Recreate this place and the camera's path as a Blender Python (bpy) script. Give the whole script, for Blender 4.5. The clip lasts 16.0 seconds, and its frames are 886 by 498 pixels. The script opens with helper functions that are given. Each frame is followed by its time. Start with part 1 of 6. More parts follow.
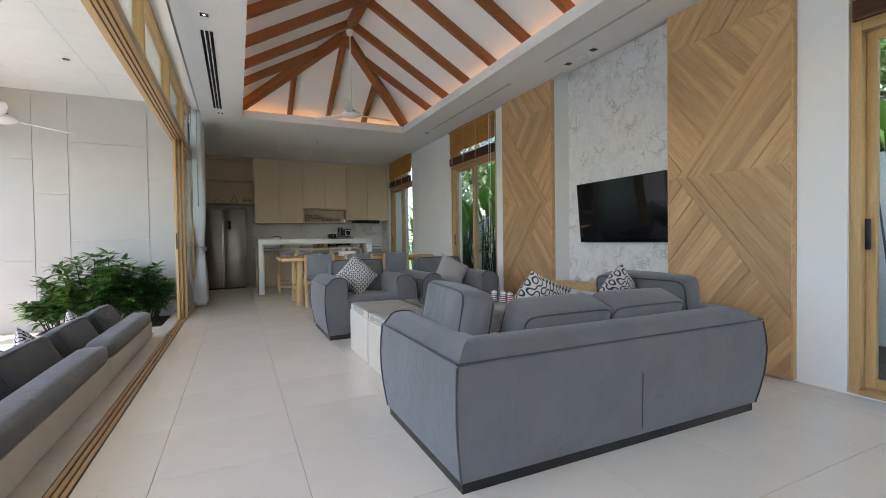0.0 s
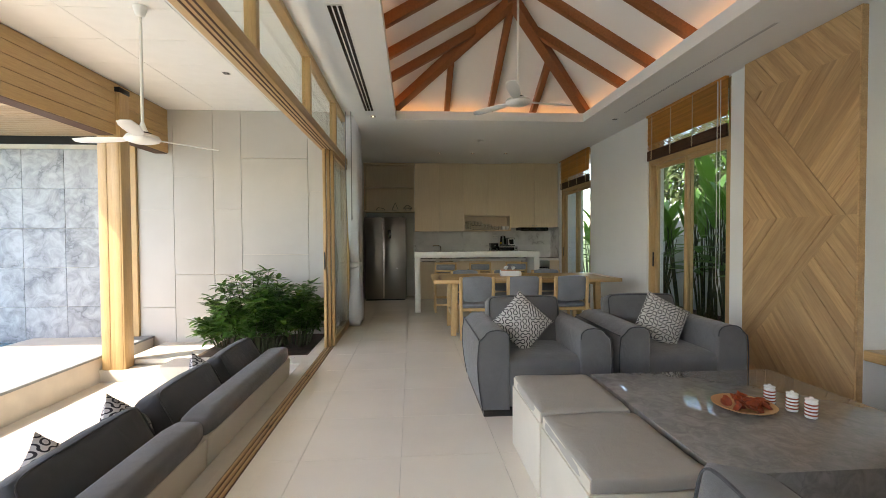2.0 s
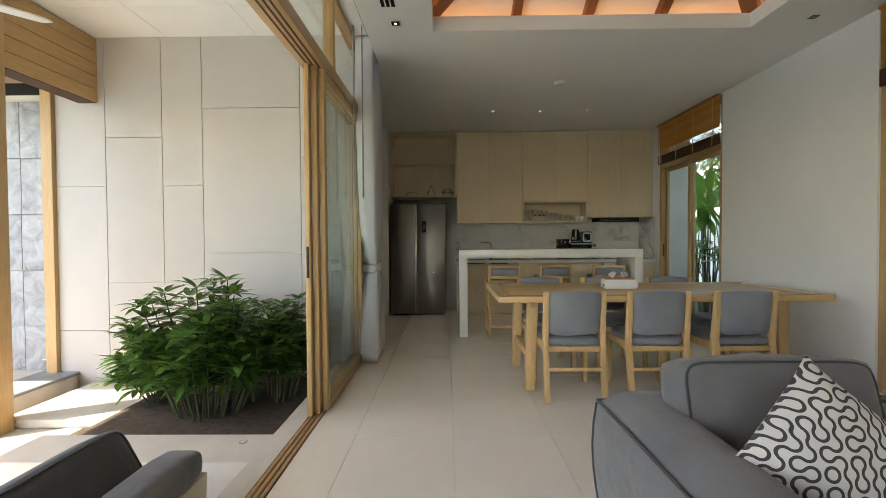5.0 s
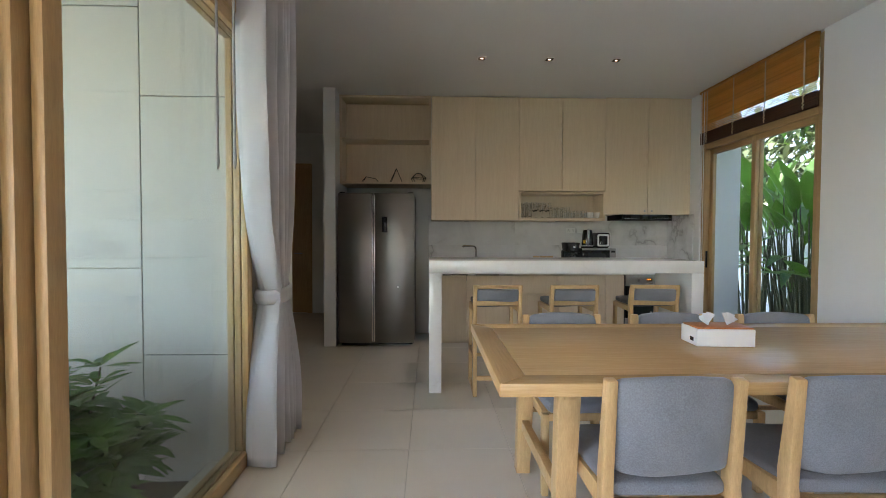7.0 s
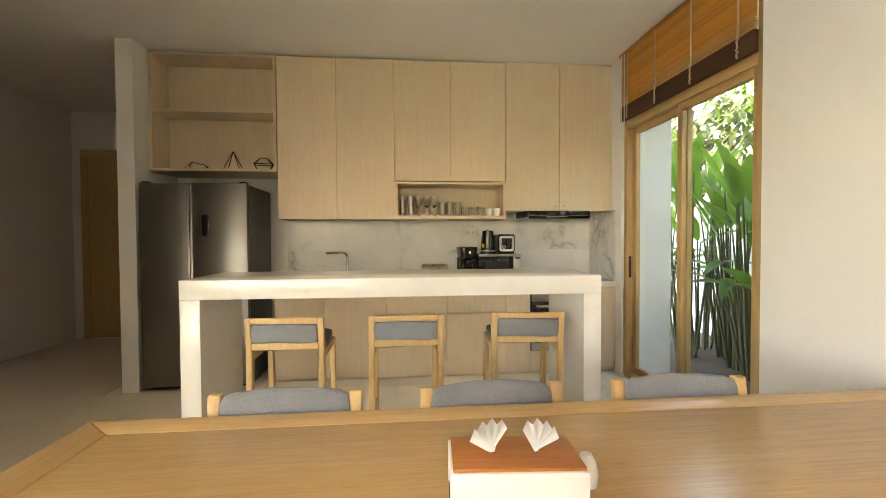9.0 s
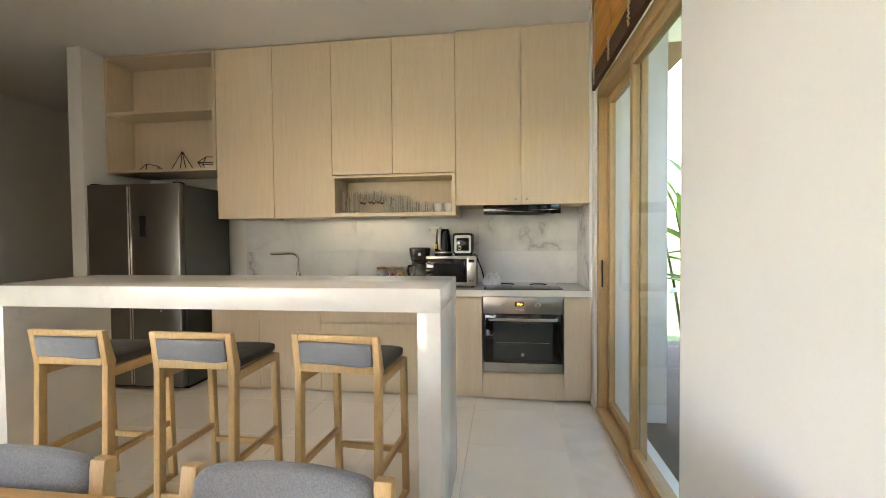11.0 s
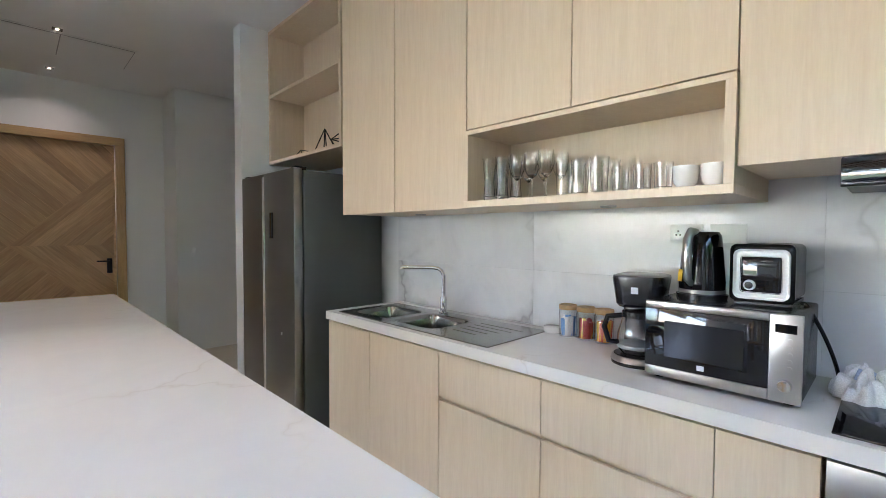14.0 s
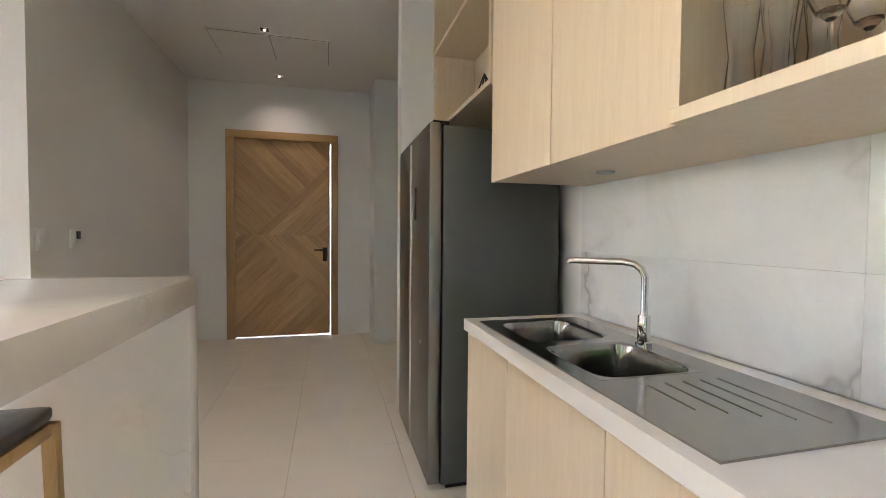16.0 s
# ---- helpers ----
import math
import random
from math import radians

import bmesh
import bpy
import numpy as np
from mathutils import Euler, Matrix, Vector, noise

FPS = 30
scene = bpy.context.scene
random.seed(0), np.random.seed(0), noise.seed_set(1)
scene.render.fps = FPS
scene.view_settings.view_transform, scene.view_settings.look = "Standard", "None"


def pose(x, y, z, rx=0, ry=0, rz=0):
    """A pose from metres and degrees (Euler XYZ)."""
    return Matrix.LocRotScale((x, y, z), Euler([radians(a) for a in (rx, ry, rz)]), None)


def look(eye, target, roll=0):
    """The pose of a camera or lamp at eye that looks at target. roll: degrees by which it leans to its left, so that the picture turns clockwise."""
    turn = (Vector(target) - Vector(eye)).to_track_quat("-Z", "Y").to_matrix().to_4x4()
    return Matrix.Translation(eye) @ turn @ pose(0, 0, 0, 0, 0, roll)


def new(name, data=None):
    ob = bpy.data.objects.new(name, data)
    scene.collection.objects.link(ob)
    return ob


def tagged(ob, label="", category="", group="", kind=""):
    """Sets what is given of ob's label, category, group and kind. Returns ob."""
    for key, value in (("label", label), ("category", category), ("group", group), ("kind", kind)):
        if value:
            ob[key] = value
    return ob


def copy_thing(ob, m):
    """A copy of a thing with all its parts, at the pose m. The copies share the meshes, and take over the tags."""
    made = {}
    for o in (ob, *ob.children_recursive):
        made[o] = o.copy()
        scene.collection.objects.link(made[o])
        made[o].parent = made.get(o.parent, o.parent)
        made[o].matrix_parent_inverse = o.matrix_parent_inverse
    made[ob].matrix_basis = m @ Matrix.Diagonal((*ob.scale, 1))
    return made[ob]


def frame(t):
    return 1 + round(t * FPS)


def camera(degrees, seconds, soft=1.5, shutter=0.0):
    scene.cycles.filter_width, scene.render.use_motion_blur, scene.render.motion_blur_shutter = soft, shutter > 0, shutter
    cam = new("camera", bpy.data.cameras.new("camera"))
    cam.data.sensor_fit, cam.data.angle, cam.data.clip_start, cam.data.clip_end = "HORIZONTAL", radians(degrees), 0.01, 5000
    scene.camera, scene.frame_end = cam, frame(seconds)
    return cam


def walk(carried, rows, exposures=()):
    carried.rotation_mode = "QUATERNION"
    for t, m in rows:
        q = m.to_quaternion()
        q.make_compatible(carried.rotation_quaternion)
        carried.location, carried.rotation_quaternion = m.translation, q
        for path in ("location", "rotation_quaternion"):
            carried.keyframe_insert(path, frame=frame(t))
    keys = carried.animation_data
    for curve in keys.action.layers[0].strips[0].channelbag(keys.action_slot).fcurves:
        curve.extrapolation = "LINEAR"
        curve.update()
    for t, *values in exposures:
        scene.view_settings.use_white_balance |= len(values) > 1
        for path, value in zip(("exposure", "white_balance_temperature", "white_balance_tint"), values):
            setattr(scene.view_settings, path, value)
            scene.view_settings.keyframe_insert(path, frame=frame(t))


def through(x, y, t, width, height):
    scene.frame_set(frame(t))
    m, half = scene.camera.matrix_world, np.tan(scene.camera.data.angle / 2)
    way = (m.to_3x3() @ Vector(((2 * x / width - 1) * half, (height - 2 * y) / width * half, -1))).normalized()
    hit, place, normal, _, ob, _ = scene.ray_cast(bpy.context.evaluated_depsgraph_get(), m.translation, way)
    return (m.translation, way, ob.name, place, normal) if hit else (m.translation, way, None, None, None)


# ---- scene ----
cam = camera(90.6, 16.0, 0.85)
PATH = [
    (0, (0.343, 0.07, 1.05), (1.192, 1.88, 1.009), -0.8),
    (0.5, (0.5, 0.387, 1.1), (1.118, 2.288, 1.06), -0.7),
    (1, (0.595, 0.753, 1.175), (1.006, 2.71, 1.136), -0.5),
    (1.5, (0.645, 1.104, 1.308), (0.885, 3.089, 1.262), -0.4),
    (2, (0.677, 1.504, 1.356), (0.817, 3.498, 1.308), -0.3),
    (2.5, (0.684, 1.9, 1.357), (0.774, 3.897, 1.305), -0.2),
    (3, (0.646, 2.237, 1.337), (0.697, 4.235, 1.281), -0.1),
    (3.5, (0.592, 2.641, 1.303), (0.62, 4.64, 1.245), 0.0),
    (4, (0.549, 3.074, 1.243), (0.565, 5.074, 1.206), -0.0),
    (4.2, (0.515, 3.234, 1.228), (0.53, 5.234, 1.193), -0.3),
    (6.3, (0.687, 5.237, 1.281), (0.622, 7.235, 1.223), 0.3),
    (6.5, (0.687, 5.417, 1.285), (0.646, 7.416, 1.23), 0.1),
    (7, (0.724, 5.885, 1.304), (0.784, 7.883, 1.25), 0.2),
    (7.5, (0.91, 6.314, 1.32), (1.065, 8.307, 1.268), 0.1),
    (8, (1.103, 6.693, 1.336), (1.333, 8.679, 1.281), -0.0),
    (8.5, (1.462, 6.944, 1.337), (1.69, 8.93, 1.282), -0.3),
    (9, (1.896, 7.083, 1.325), (2.082, 9.074, 1.278), -0.3),
    (9.2, (2.055, 7.127, 1.328), (2.227, 9.118, 1.276), -0.3),
    (11.3, (3.413, 7.841, 1.333), (2.995, 9.796, 1.283), -0.2),
    (11.5, (3.443, 7.993, 1.339), (2.921, 9.924, 1.299), 0.1),
    (12, (3.447, 8.376, 1.404), (2.713, 10.235, 1.365), 0.4),
    (12.5, (3.45, 8.722, 1.448), (2.542, 10.503, 1.401), 0.3),
    (13, (3.386, 9.111, 1.459), (2.313, 10.798, 1.394), 0.2),
    (13.5, (3.311, 9.47, 1.433), (2.069, 11.036, 1.369), 0.3),
    (14, (3.244, 9.801, 1.395), (1.813, 11.196, 1.326), 0.2),
    (14.5, (3.17, 10.117, 1.341), (1.554, 11.294, 1.277), 0.3),
    (15, (3.071, 10.373, 1.31), (1.3, 11.3, 1.242), 0.3),
    (15.5, (2.892, 10.523, 1.282), (1.015, 11.212, 1.213), 0.3),
    (16, (2.61, 10.62, 1.283), (0.676, 11.125, 1.214), 0.5),
]
walk(cam, [(t, look(eye, target, roll)) for t, eye, target, roll in PATH],
     [(0, 2.65, 6600, 16), (1, 2.85, 6500, 15), (2, 2.65, 7500, 16), (2.5, 2.65, 7600, 14), (4, 2.65, 7900, 14), (6.5, 3.15, 6800, 13), (7.5, 3.5, 6700, 30), (8, 3.75, 8100, 34), (9, 4.25, 9200, 21),
      (11.5, 4.4, 7100, 22), (12.5, 4.55, 6400, 24), (14, 4.87, 5950, 22), (16, 5.1, 6600, 23)])

# ---- daylight ----
world = bpy.data.worlds.new("sky")
scene.world = world
world.use_nodes = True
wn = world.node_tree.nodes
sky = wn.new("ShaderNodeTexSky")
sky.sky_type, sky.sun_disc = "NISHITA", False
sky.sun_elevation, sky.sun_rotation = radians(54), radians(-117)
world.node_tree.links.new(sky.outputs[0], wn["Background"].inputs[0])
wn["Background"].inputs[1].default_value = 0.15
sun = new("sun", bpy.data.lights.new("sun", "SUN"))
sun.data.energy, sun.data.angle, sun.data.color = 2.6, radians(0.5), (1.0, 0.95, 0.87)
sun.matrix_world = look((-5.0, -2.6, 7.8), (0, 0, 0))


def spot(x, y, z, watts, cone=130, color=(1.0, 0.89, 0.76)):
    """The light of a recessed ceiling lamp."""
    o = new("lamp", bpy.data.lights.new("lamp", "SPOT"))
    o.data.energy, o.data.spot_size, o.data.spot_blend, o.data.color, o.data.shadow_soft_size = watts, radians(cone), 0.9, color, 0.04
    o.location = (x, y, z)
    return o


for x, y, watts in ((1.225, 10.19, 0.75), (1.89, 10.19, 0.75), (2.55, 10.19, 0.75), (-1.54, 10.08, 0.45), (-2.72, 10.08, 0.4), (0.15, 7.65, 0.35), (0.123, 4.45, 0.8)):
    spot(x, y, 3.035, watts)


# ---- mesh helpers ----
def bx(x0, x1, y0, y1, z0, z1, bev=0.0, seg=2, bm=None):
    """An axis-aligned box, its edges rounded by bev."""
    b = bmesh.new()
    bmesh.ops.create_cube(b, size=1)
    for v in b.verts:
        v.co = Vector(((x0, x1)[v.co.x > 0], (y0, y1)[v.co.y > 0], (z0, z1)[v.co.z > 0]))
    if bev:
        bmesh.ops.bevel(b, geom=list(b.edges), offset=bev, segments=seg, profile=0.5, affect="EDGES")
    return merge(bm, b)


def merge(bm, b, m=None):
    if m is not None:
        bmesh.ops.transform(b, matrix=m, verts=b.verts)
    if bm is None:
        return b
    me = bpy.data.meshes.new("tmp")
    b.to_mesh(me)
    b.free()
    bm.from_mesh(me)
    bpy.data.meshes.remove(me)
    return bm


def lathe(profile, x=0, y=0, seg=24, bm=None):
    """A turned body from (radius, height) pairs."""
    b = bmesh.new()
    rings = []
    for r, z in profile:
        rings.append([b.verts.new((x + r * math.cos(2 * math.pi * k / seg), y + r * math.sin(2 * math.pi * k / seg), z)) for k in range(seg)])
    for p, q in zip(rings, rings[1:]):
        for k in range(seg):
            b.faces.new((p[k], p[(k + 1) % seg], q[(k + 1) % seg], q[k]))
    for ring, flip in ((rings[0], True), (rings[-1], False)):
        if profile[0 if flip else -1][0] > 1e-4:
            b.faces.new(ring[::-1] if flip else ring)
    bmesh.ops.remove_doubles(b, verts=b.verts, dist=1e-5)
    return merge(bm, b)


def tube(points, r, seg=10, bm=None, closed=False):
    """A round rod along points; r one radius or one for each point."""
    b = bmesh.new()
    pts = [Vector(p) for p in points]
    n = len(pts)
    rs = r if isinstance(r, (list, tuple)) else [r] * n
    rings = []
    side = None
    for i, p in enumerate(pts):
        a = pts[(i - 1) % n] if closed or i else p
        c = pts[(i + 1) % n] if closed or i < n - 1 else p
        d = (c - a).normalized()
        if side is None:
            side = d.cross(Vector((0, 0, 1)) if abs(d.z) < 0.9 else Vector((1, 0, 0))).normalized()
        side = (side - d * side.dot(d)).normalized()
        up = d.cross(side)
        rings.append([b.verts.new(p + rs[i] * (side * math.cos(2 * math.pi * k / seg) + up * math.sin(2 * math.pi * k / seg))) for k in range(seg)])
    pairs = list(zip(rings, rings[1:])) + ([(rings[-1], rings[0])] if closed else [])
    for p, q in pairs:
        for k in range(seg):
            b.faces.new((p[k], p[(k + 1) % seg], q[(k + 1) % seg], q[k]))
    if not closed:
        b.faces.new(rings[0][::-1])
        b.faces.new(rings[-1])
    bmesh.ops.recalc_face_normals(b, faces=b.faces)
    return merge(bm, b)


def prism(poly, axis, a, c, bev=0.0, seg=2, bm=None):
    """A flat polygon pushed along an axis from a to c; poly in the two other axes, in x, y, z order."""
    b = bmesh.new()

    def put(p, d):
        return {"x": (d, p[0], p[1]), "y": (p[0], d, p[1]), "z": (p[0], p[1], d)}[axis]
    lo = [b.verts.new(put(p, a)) for p in poly]
    hi = [b.verts.new(put(p, c)) for p in poly]
    b.faces.new(lo)
    b.faces.new(hi[::-1])
    for i in range(len(poly)):
        j = (i + 1) % len(poly)
        b.faces.new((lo[i], hi[i], hi[j], lo[j]))
    bmesh.ops.recalc_face_normals(b, faces=b.faces)
    if bev:
        bmesh.ops.bevel(b, geom=list(b.edges), offset=bev, segments=seg, profile=0.5, affect="EDGES")
    return merge(bm, b)


def cushion(w, d, h, crown=0.5, n=14, seed=0, bm=None, m=None):
    """A stuffed cushion lying flat: w by d, h thick in the middle, with pinched corners."""
    b = bmesh.new()
    grid = {}
    for s in (1, -1):
        for i in range(n + 1):
            for j in range(n + 1):
                u, v = 2 * i / n - 1, 2 * j / n - 1
                edge = i in (0, n) or j in (0, n)
                if s == -1 and edge:
                    grid[s, i, j] = grid[1, i, j]
                    continue
                t = max(0.0, (1 - abs(u) ** 2.6) * (1 - abs(v) ** 2.6)) ** crown
                pinch = 1 - 0.055 * (1 - abs(u) ** 3) * abs(v) ** 2 - 0.0
                pinch2 = 1 - 0.055 * (1 - abs(v) ** 3) * abs(u) ** 2
                wob = noise.noise(Vector((u * 1.7 + seed, v * 1.7, s))) * 0.10
                grid[s, i, j] = b.verts.new((u * w / 2 * pinch2, v * d / 2 * pinch, s * h / 2 * t * (1 + wob)))
        for i in range(n):
            for j in range(n):
                f = (grid[s, i, j], grid[s, i + 1, j], grid[s, i + 1, j + 1], grid[s, i, j + 1])
                b.faces.new(f if s == 1 else f[::-1])
    for f in b.faces:
        f.smooth = True
    return merge(bm, b, m)


def soft_box(x0, x1, y0, y1, z0, z1, r=0.05, puff=0.02, cuts=6, seed=0, bm=None, m=None):
    """An upholstered block: rounded, slightly puffed and uneven."""
    b = bmesh.new()
    bmesh.ops.create_cube(b, size=2)
    bmesh.ops.subdivide_edges(b, edges=list(b.edges), cuts=cuts, use_grid_fill=True)
    half = Vector(((x1 - x0) / 2, (y1 - y0) / 2, (z1 - z0) / 2))
    mid = Vector(((x1 + x0) / 2, (y1 + y0) / 2, (z1 + z0) / 2))
    for v in b.verts:
        p = v.co.copy()
        q = Vector([math.copysign(abs(c) ** 0.6, c) for c in p])
        s = Vector((q.x * half.x, q.y * half.y, q.z * half.z))
        core = Vector([max(-half[k] + r, min(half[k] - r, s[k])) for k in range(3)])
        out = s - core
        if out.length > 1e-6:
            s = core + out.normalized() * r
        flat = [(1 - q[(k + 1) % 3] ** 2) * (1 - q[(k + 2) % 3] ** 2) for k in range(3)]
        for k in range(3):
            if abs(p[k]) > 0.999:
                s[k] += math.copysign(puff * flat[k], p[k])
        s += Vector((1, 1, 1)) * 0.006 * noise.noise(s * 5 + Vector((seed, 0, 0)))
        v.co = mid + s
    for f in b.faces:
        f.smooth = True
    return merge(bm, b, m)


def as_mesh(name, bm, material, smooth=False):
    me = bpy.data.meshes.new(name)
    bm.to_mesh(me)
    bm.free()
    if material:
        me.materials.append(material)
    if smooth:
        for p in me.polygons:
            p.use_smooth = True
        me.set_sharp_from_angle(angle=radians(40))
    return me


def part(name, bm, material, parent=None, label="", smooth=True):
    """Links a bmesh as one mesh object under a thing or a part."""
    ob = new(name, as_mesh(name, bm, material, smooth))
    if parent:
        ob.parent = parent
    return tagged(ob, label)


def thing(name, loc, label, category, rz=0, group=""):
    ob = new(name)
    ob.empty_display_size = 0.1
    ob.matrix_basis = pose(*loc, 0, 0, rz)
    return tagged(ob, label, category, group)


def setting(name, bm, material, label="", smooth=False):
    ob = part(name, bm, material, None, label, smooth)
    return tagged(ob, kind="structure")


def bar(a, c, w, h, bm=None, bev=0.004, up=(0, 0, 1)):
    """A squared timber from a to c, w wide and h high."""
    a, c = Vector(a), Vector(c)
    d = c - a
    z = d.normalized()
    x = Vector(up).cross(z)
    x = x.normalized() if x.length > 1e-4 else Vector((1, 0, 0))
    y = z.cross(x)
    m = Matrix((x, y, z)).transposed().to_4x4()
    m.translation = a
    return merge(bm, bx(-w / 2, w / 2, -h / 2, h / 2, 0, d.length, bev), m)


# ---- materials ----
def nodes(name):
    m = bpy.data.materials.new(name)
    m.use_nodes = True
    nt = m.node_tree
    return m, nt, nt.nodes["Principled BSDF"], nt.links.new


def add(nt, kind, **values):
    n = nt.nodes.new(kind)
    for key, v in values.items():
        n.inputs[key.replace("_", " ")].default_value = v
    return n


def ramp(nt, fac, stops):
    n = nt.nodes.new("ShaderNodeValToRGB")
    els = n.color_ramp.elements
    while len(els) < len(stops):
        els.new(0.5)
    for e, (p, c) in zip(els, stops):
        e.position, e.color = p, (*c, 1)
    nt.links.new(fac, n.inputs[0])
    return n.outputs[0]


def coords(nt, scale=(1, 1, 1), shuffle=True, rot=(0, 0, 0)):
    """Object coordinates, shifted piece by piece."""
    tc = nt.nodes.new("ShaderNodeTexCoord")
    mp = nt.nodes.new("ShaderNodeMapping")
    mp.inputs["Scale"].default_value = scale
    mp.inputs["Rotation"].default_value = [radians(a) for a in rot]
    if not shuffle:
        nt.links.new(tc.outputs["Object"], mp.inputs["Vector"])
        return mp.outputs[0]
    oi = nt.nodes.new("ShaderNodeObjectInfo")
    mul = add(nt, "ShaderNodeMath")
    mul.operation = "MULTIPLY"
    mul.inputs[1].default_value = 37.0
    nt.links.new(oi.outputs["Random"], mul.inputs[0])
    ad = nt.nodes.new("ShaderNodeVectorMath")
    nt.links.new(tc.outputs["Object"], ad.inputs[0])
    nt.links.new(mul.outputs[0], ad.inputs[1])
    nt.links.new(ad.outputs[0], mp.inputs["Vector"])
    return mp.outputs[0]


def bump(nt, bsdf, height, strength, dist=0.002):
    b = add(nt, "ShaderNodeBump", Strength=strength, Distance=dist)
    nt.links.new(height, b.inputs["Height"])
    nt.links.new(b.outputs[0], bsdf.inputs["Normal"])


def plain(name, color, rough=0.5, metal=0.0, var=0.08, scale=6.0, fine=160.0, relief=0.08, coat=0.0):
    """A surface of one colour with slight stains and fine grain."""
    m, nt, bs, ln = nodes(name)
    co = coords(nt)
    big = add(nt, "ShaderNodeTexNoise", Scale=scale, Detail=4.0)
    ln(co, big.inputs["Vector"])
    small = add(nt, "ShaderNodeTexNoise", Scale=fine, Detail=2.0)
    ln(co, small.inputs["Vector"])
    lo = tuple(c * (1 - var) for c in color)
    hi = tuple(min(1, c * (1 + var)) for c in color)
    ln(ramp(nt, big.outputs[0], [(0.3, lo), (0.7, hi)]), bs.inputs["Base Color"])
    mr = nt.nodes.new("ShaderNodeMapRange")
    mr.inputs["To Min"].default_value, mr.inputs["To Max"].default_value = max(0.02, rough * 0.85), min(1, rough * 1.15)
    ln(big.outputs[0], mr.inputs["Value"])
    ln(mr.outputs[0], bs.inputs["Roughness"])
    bs.inputs["Metallic"].default_value = metal
    bs.inputs["Coat Weight"].default_value = coat
    if relief:
        bump(nt, bs, small.outputs[0], relief)
    return m


def wood(name, dark, light, stretch, rough=0.45, tint=0.1, fine=1.0):
    """Grained wood: stretch shrinks the noise along the grain, as scale factors of x, y and z."""
    m, nt, bs, ln = nodes(name)
    co = coords(nt, stretch)
    g1 = add(nt, "ShaderNodeTexNoise", Scale=9.0 * fine, Detail=6.0, Roughness=0.65, Distortion=0.4)
    ln(co, g1.inputs["Vector"])
    g2 = add(nt, "ShaderNodeTexNoise", Scale=45.0 * fine, Detail=3.0)
    ln(co, g2.inputs["Vector"])
    mix = add(nt, "ShaderNodeMix", Factor=0.35)
    ln(g1.outputs[0], mix.inputs[2])
    ln(g2.outputs[0], mix.inputs[3])
    base = ramp(nt, mix.outputs[0], [(0.32, dark), (0.5, tuple((a + b) / 2 for a, b in zip(dark, light))), (0.68, light)])
    oi = nt.nodes.new("ShaderNodeObjectInfo")
    mr = nt.nodes.new("ShaderNodeMapRange")
    mr.inputs["To Min"].default_value, mr.inputs["To Max"].default_value = 1 - tint, 1 + tint
    ln(oi.outputs["Random"], mr.inputs["Value"])
    hs = nt.nodes.new("ShaderNodeHueSaturation")
    ln(base, hs.inputs["Color"])
    ln(mr.outputs[0], hs.inputs["Value"])
    ln(hs.outputs[0], bs.inputs["Base Color"])
    bs.inputs["Roughness"].default_value = rough
    bump(nt, bs, g2.outputs[0], 0.12, 0.001)
    return m


def cloth(name, color, scale=420.0, rough=0.95, var=0.12, sheen=0.25):
    """Woven cloth with a mottled thread and slight creases."""
    m, nt, bs, ln = nodes(name)
    co = coords(nt)
    th = add(nt, "ShaderNodeTexNoise", Scale=scale, Detail=2.0)
    ln(co, th.inputs["Vector"])
    big = add(nt, "ShaderNodeTexNoise", Scale=5.0, Detail=3.0)
    ln(co, big.inputs["Vector"])
    mix = add(nt, "ShaderNodeMix", Factor=0.4)
    ln(th.outputs[0], mix.inputs[2])
    ln(big.outputs[0], mix.inputs[3])
    ln(ramp(nt, mix.outputs[0], [(0.3, tuple(c * (1 - 2 * var) for c in color)), (0.7, tuple(min(1, c * (1 + 2 * var)) for c in color))]), bs.inputs["Base Color"])
    bs.inputs["Roughness"].default_value = rough
    bs.inputs["Sheen Weight"].default_value = sheen
    crease = add(nt, "ShaderNodeTexNoise", Scale=6.0, Detail=3.0, Roughness=0.45, Distortion=1.6)
    ln(co, crease.inputs["Vector"])
    high = nt.nodes.new("ShaderNodeMath")
    high.operation = "MULTIPLY_ADD"
    high.inputs[1].default_value = 0.22
    ln(mix.outputs[0], high.inputs[0])
    ln(crease.outputs[0], high.inputs[2])
    bump(nt, bs, high.outputs[0], 0.45, 0.016)
    return m


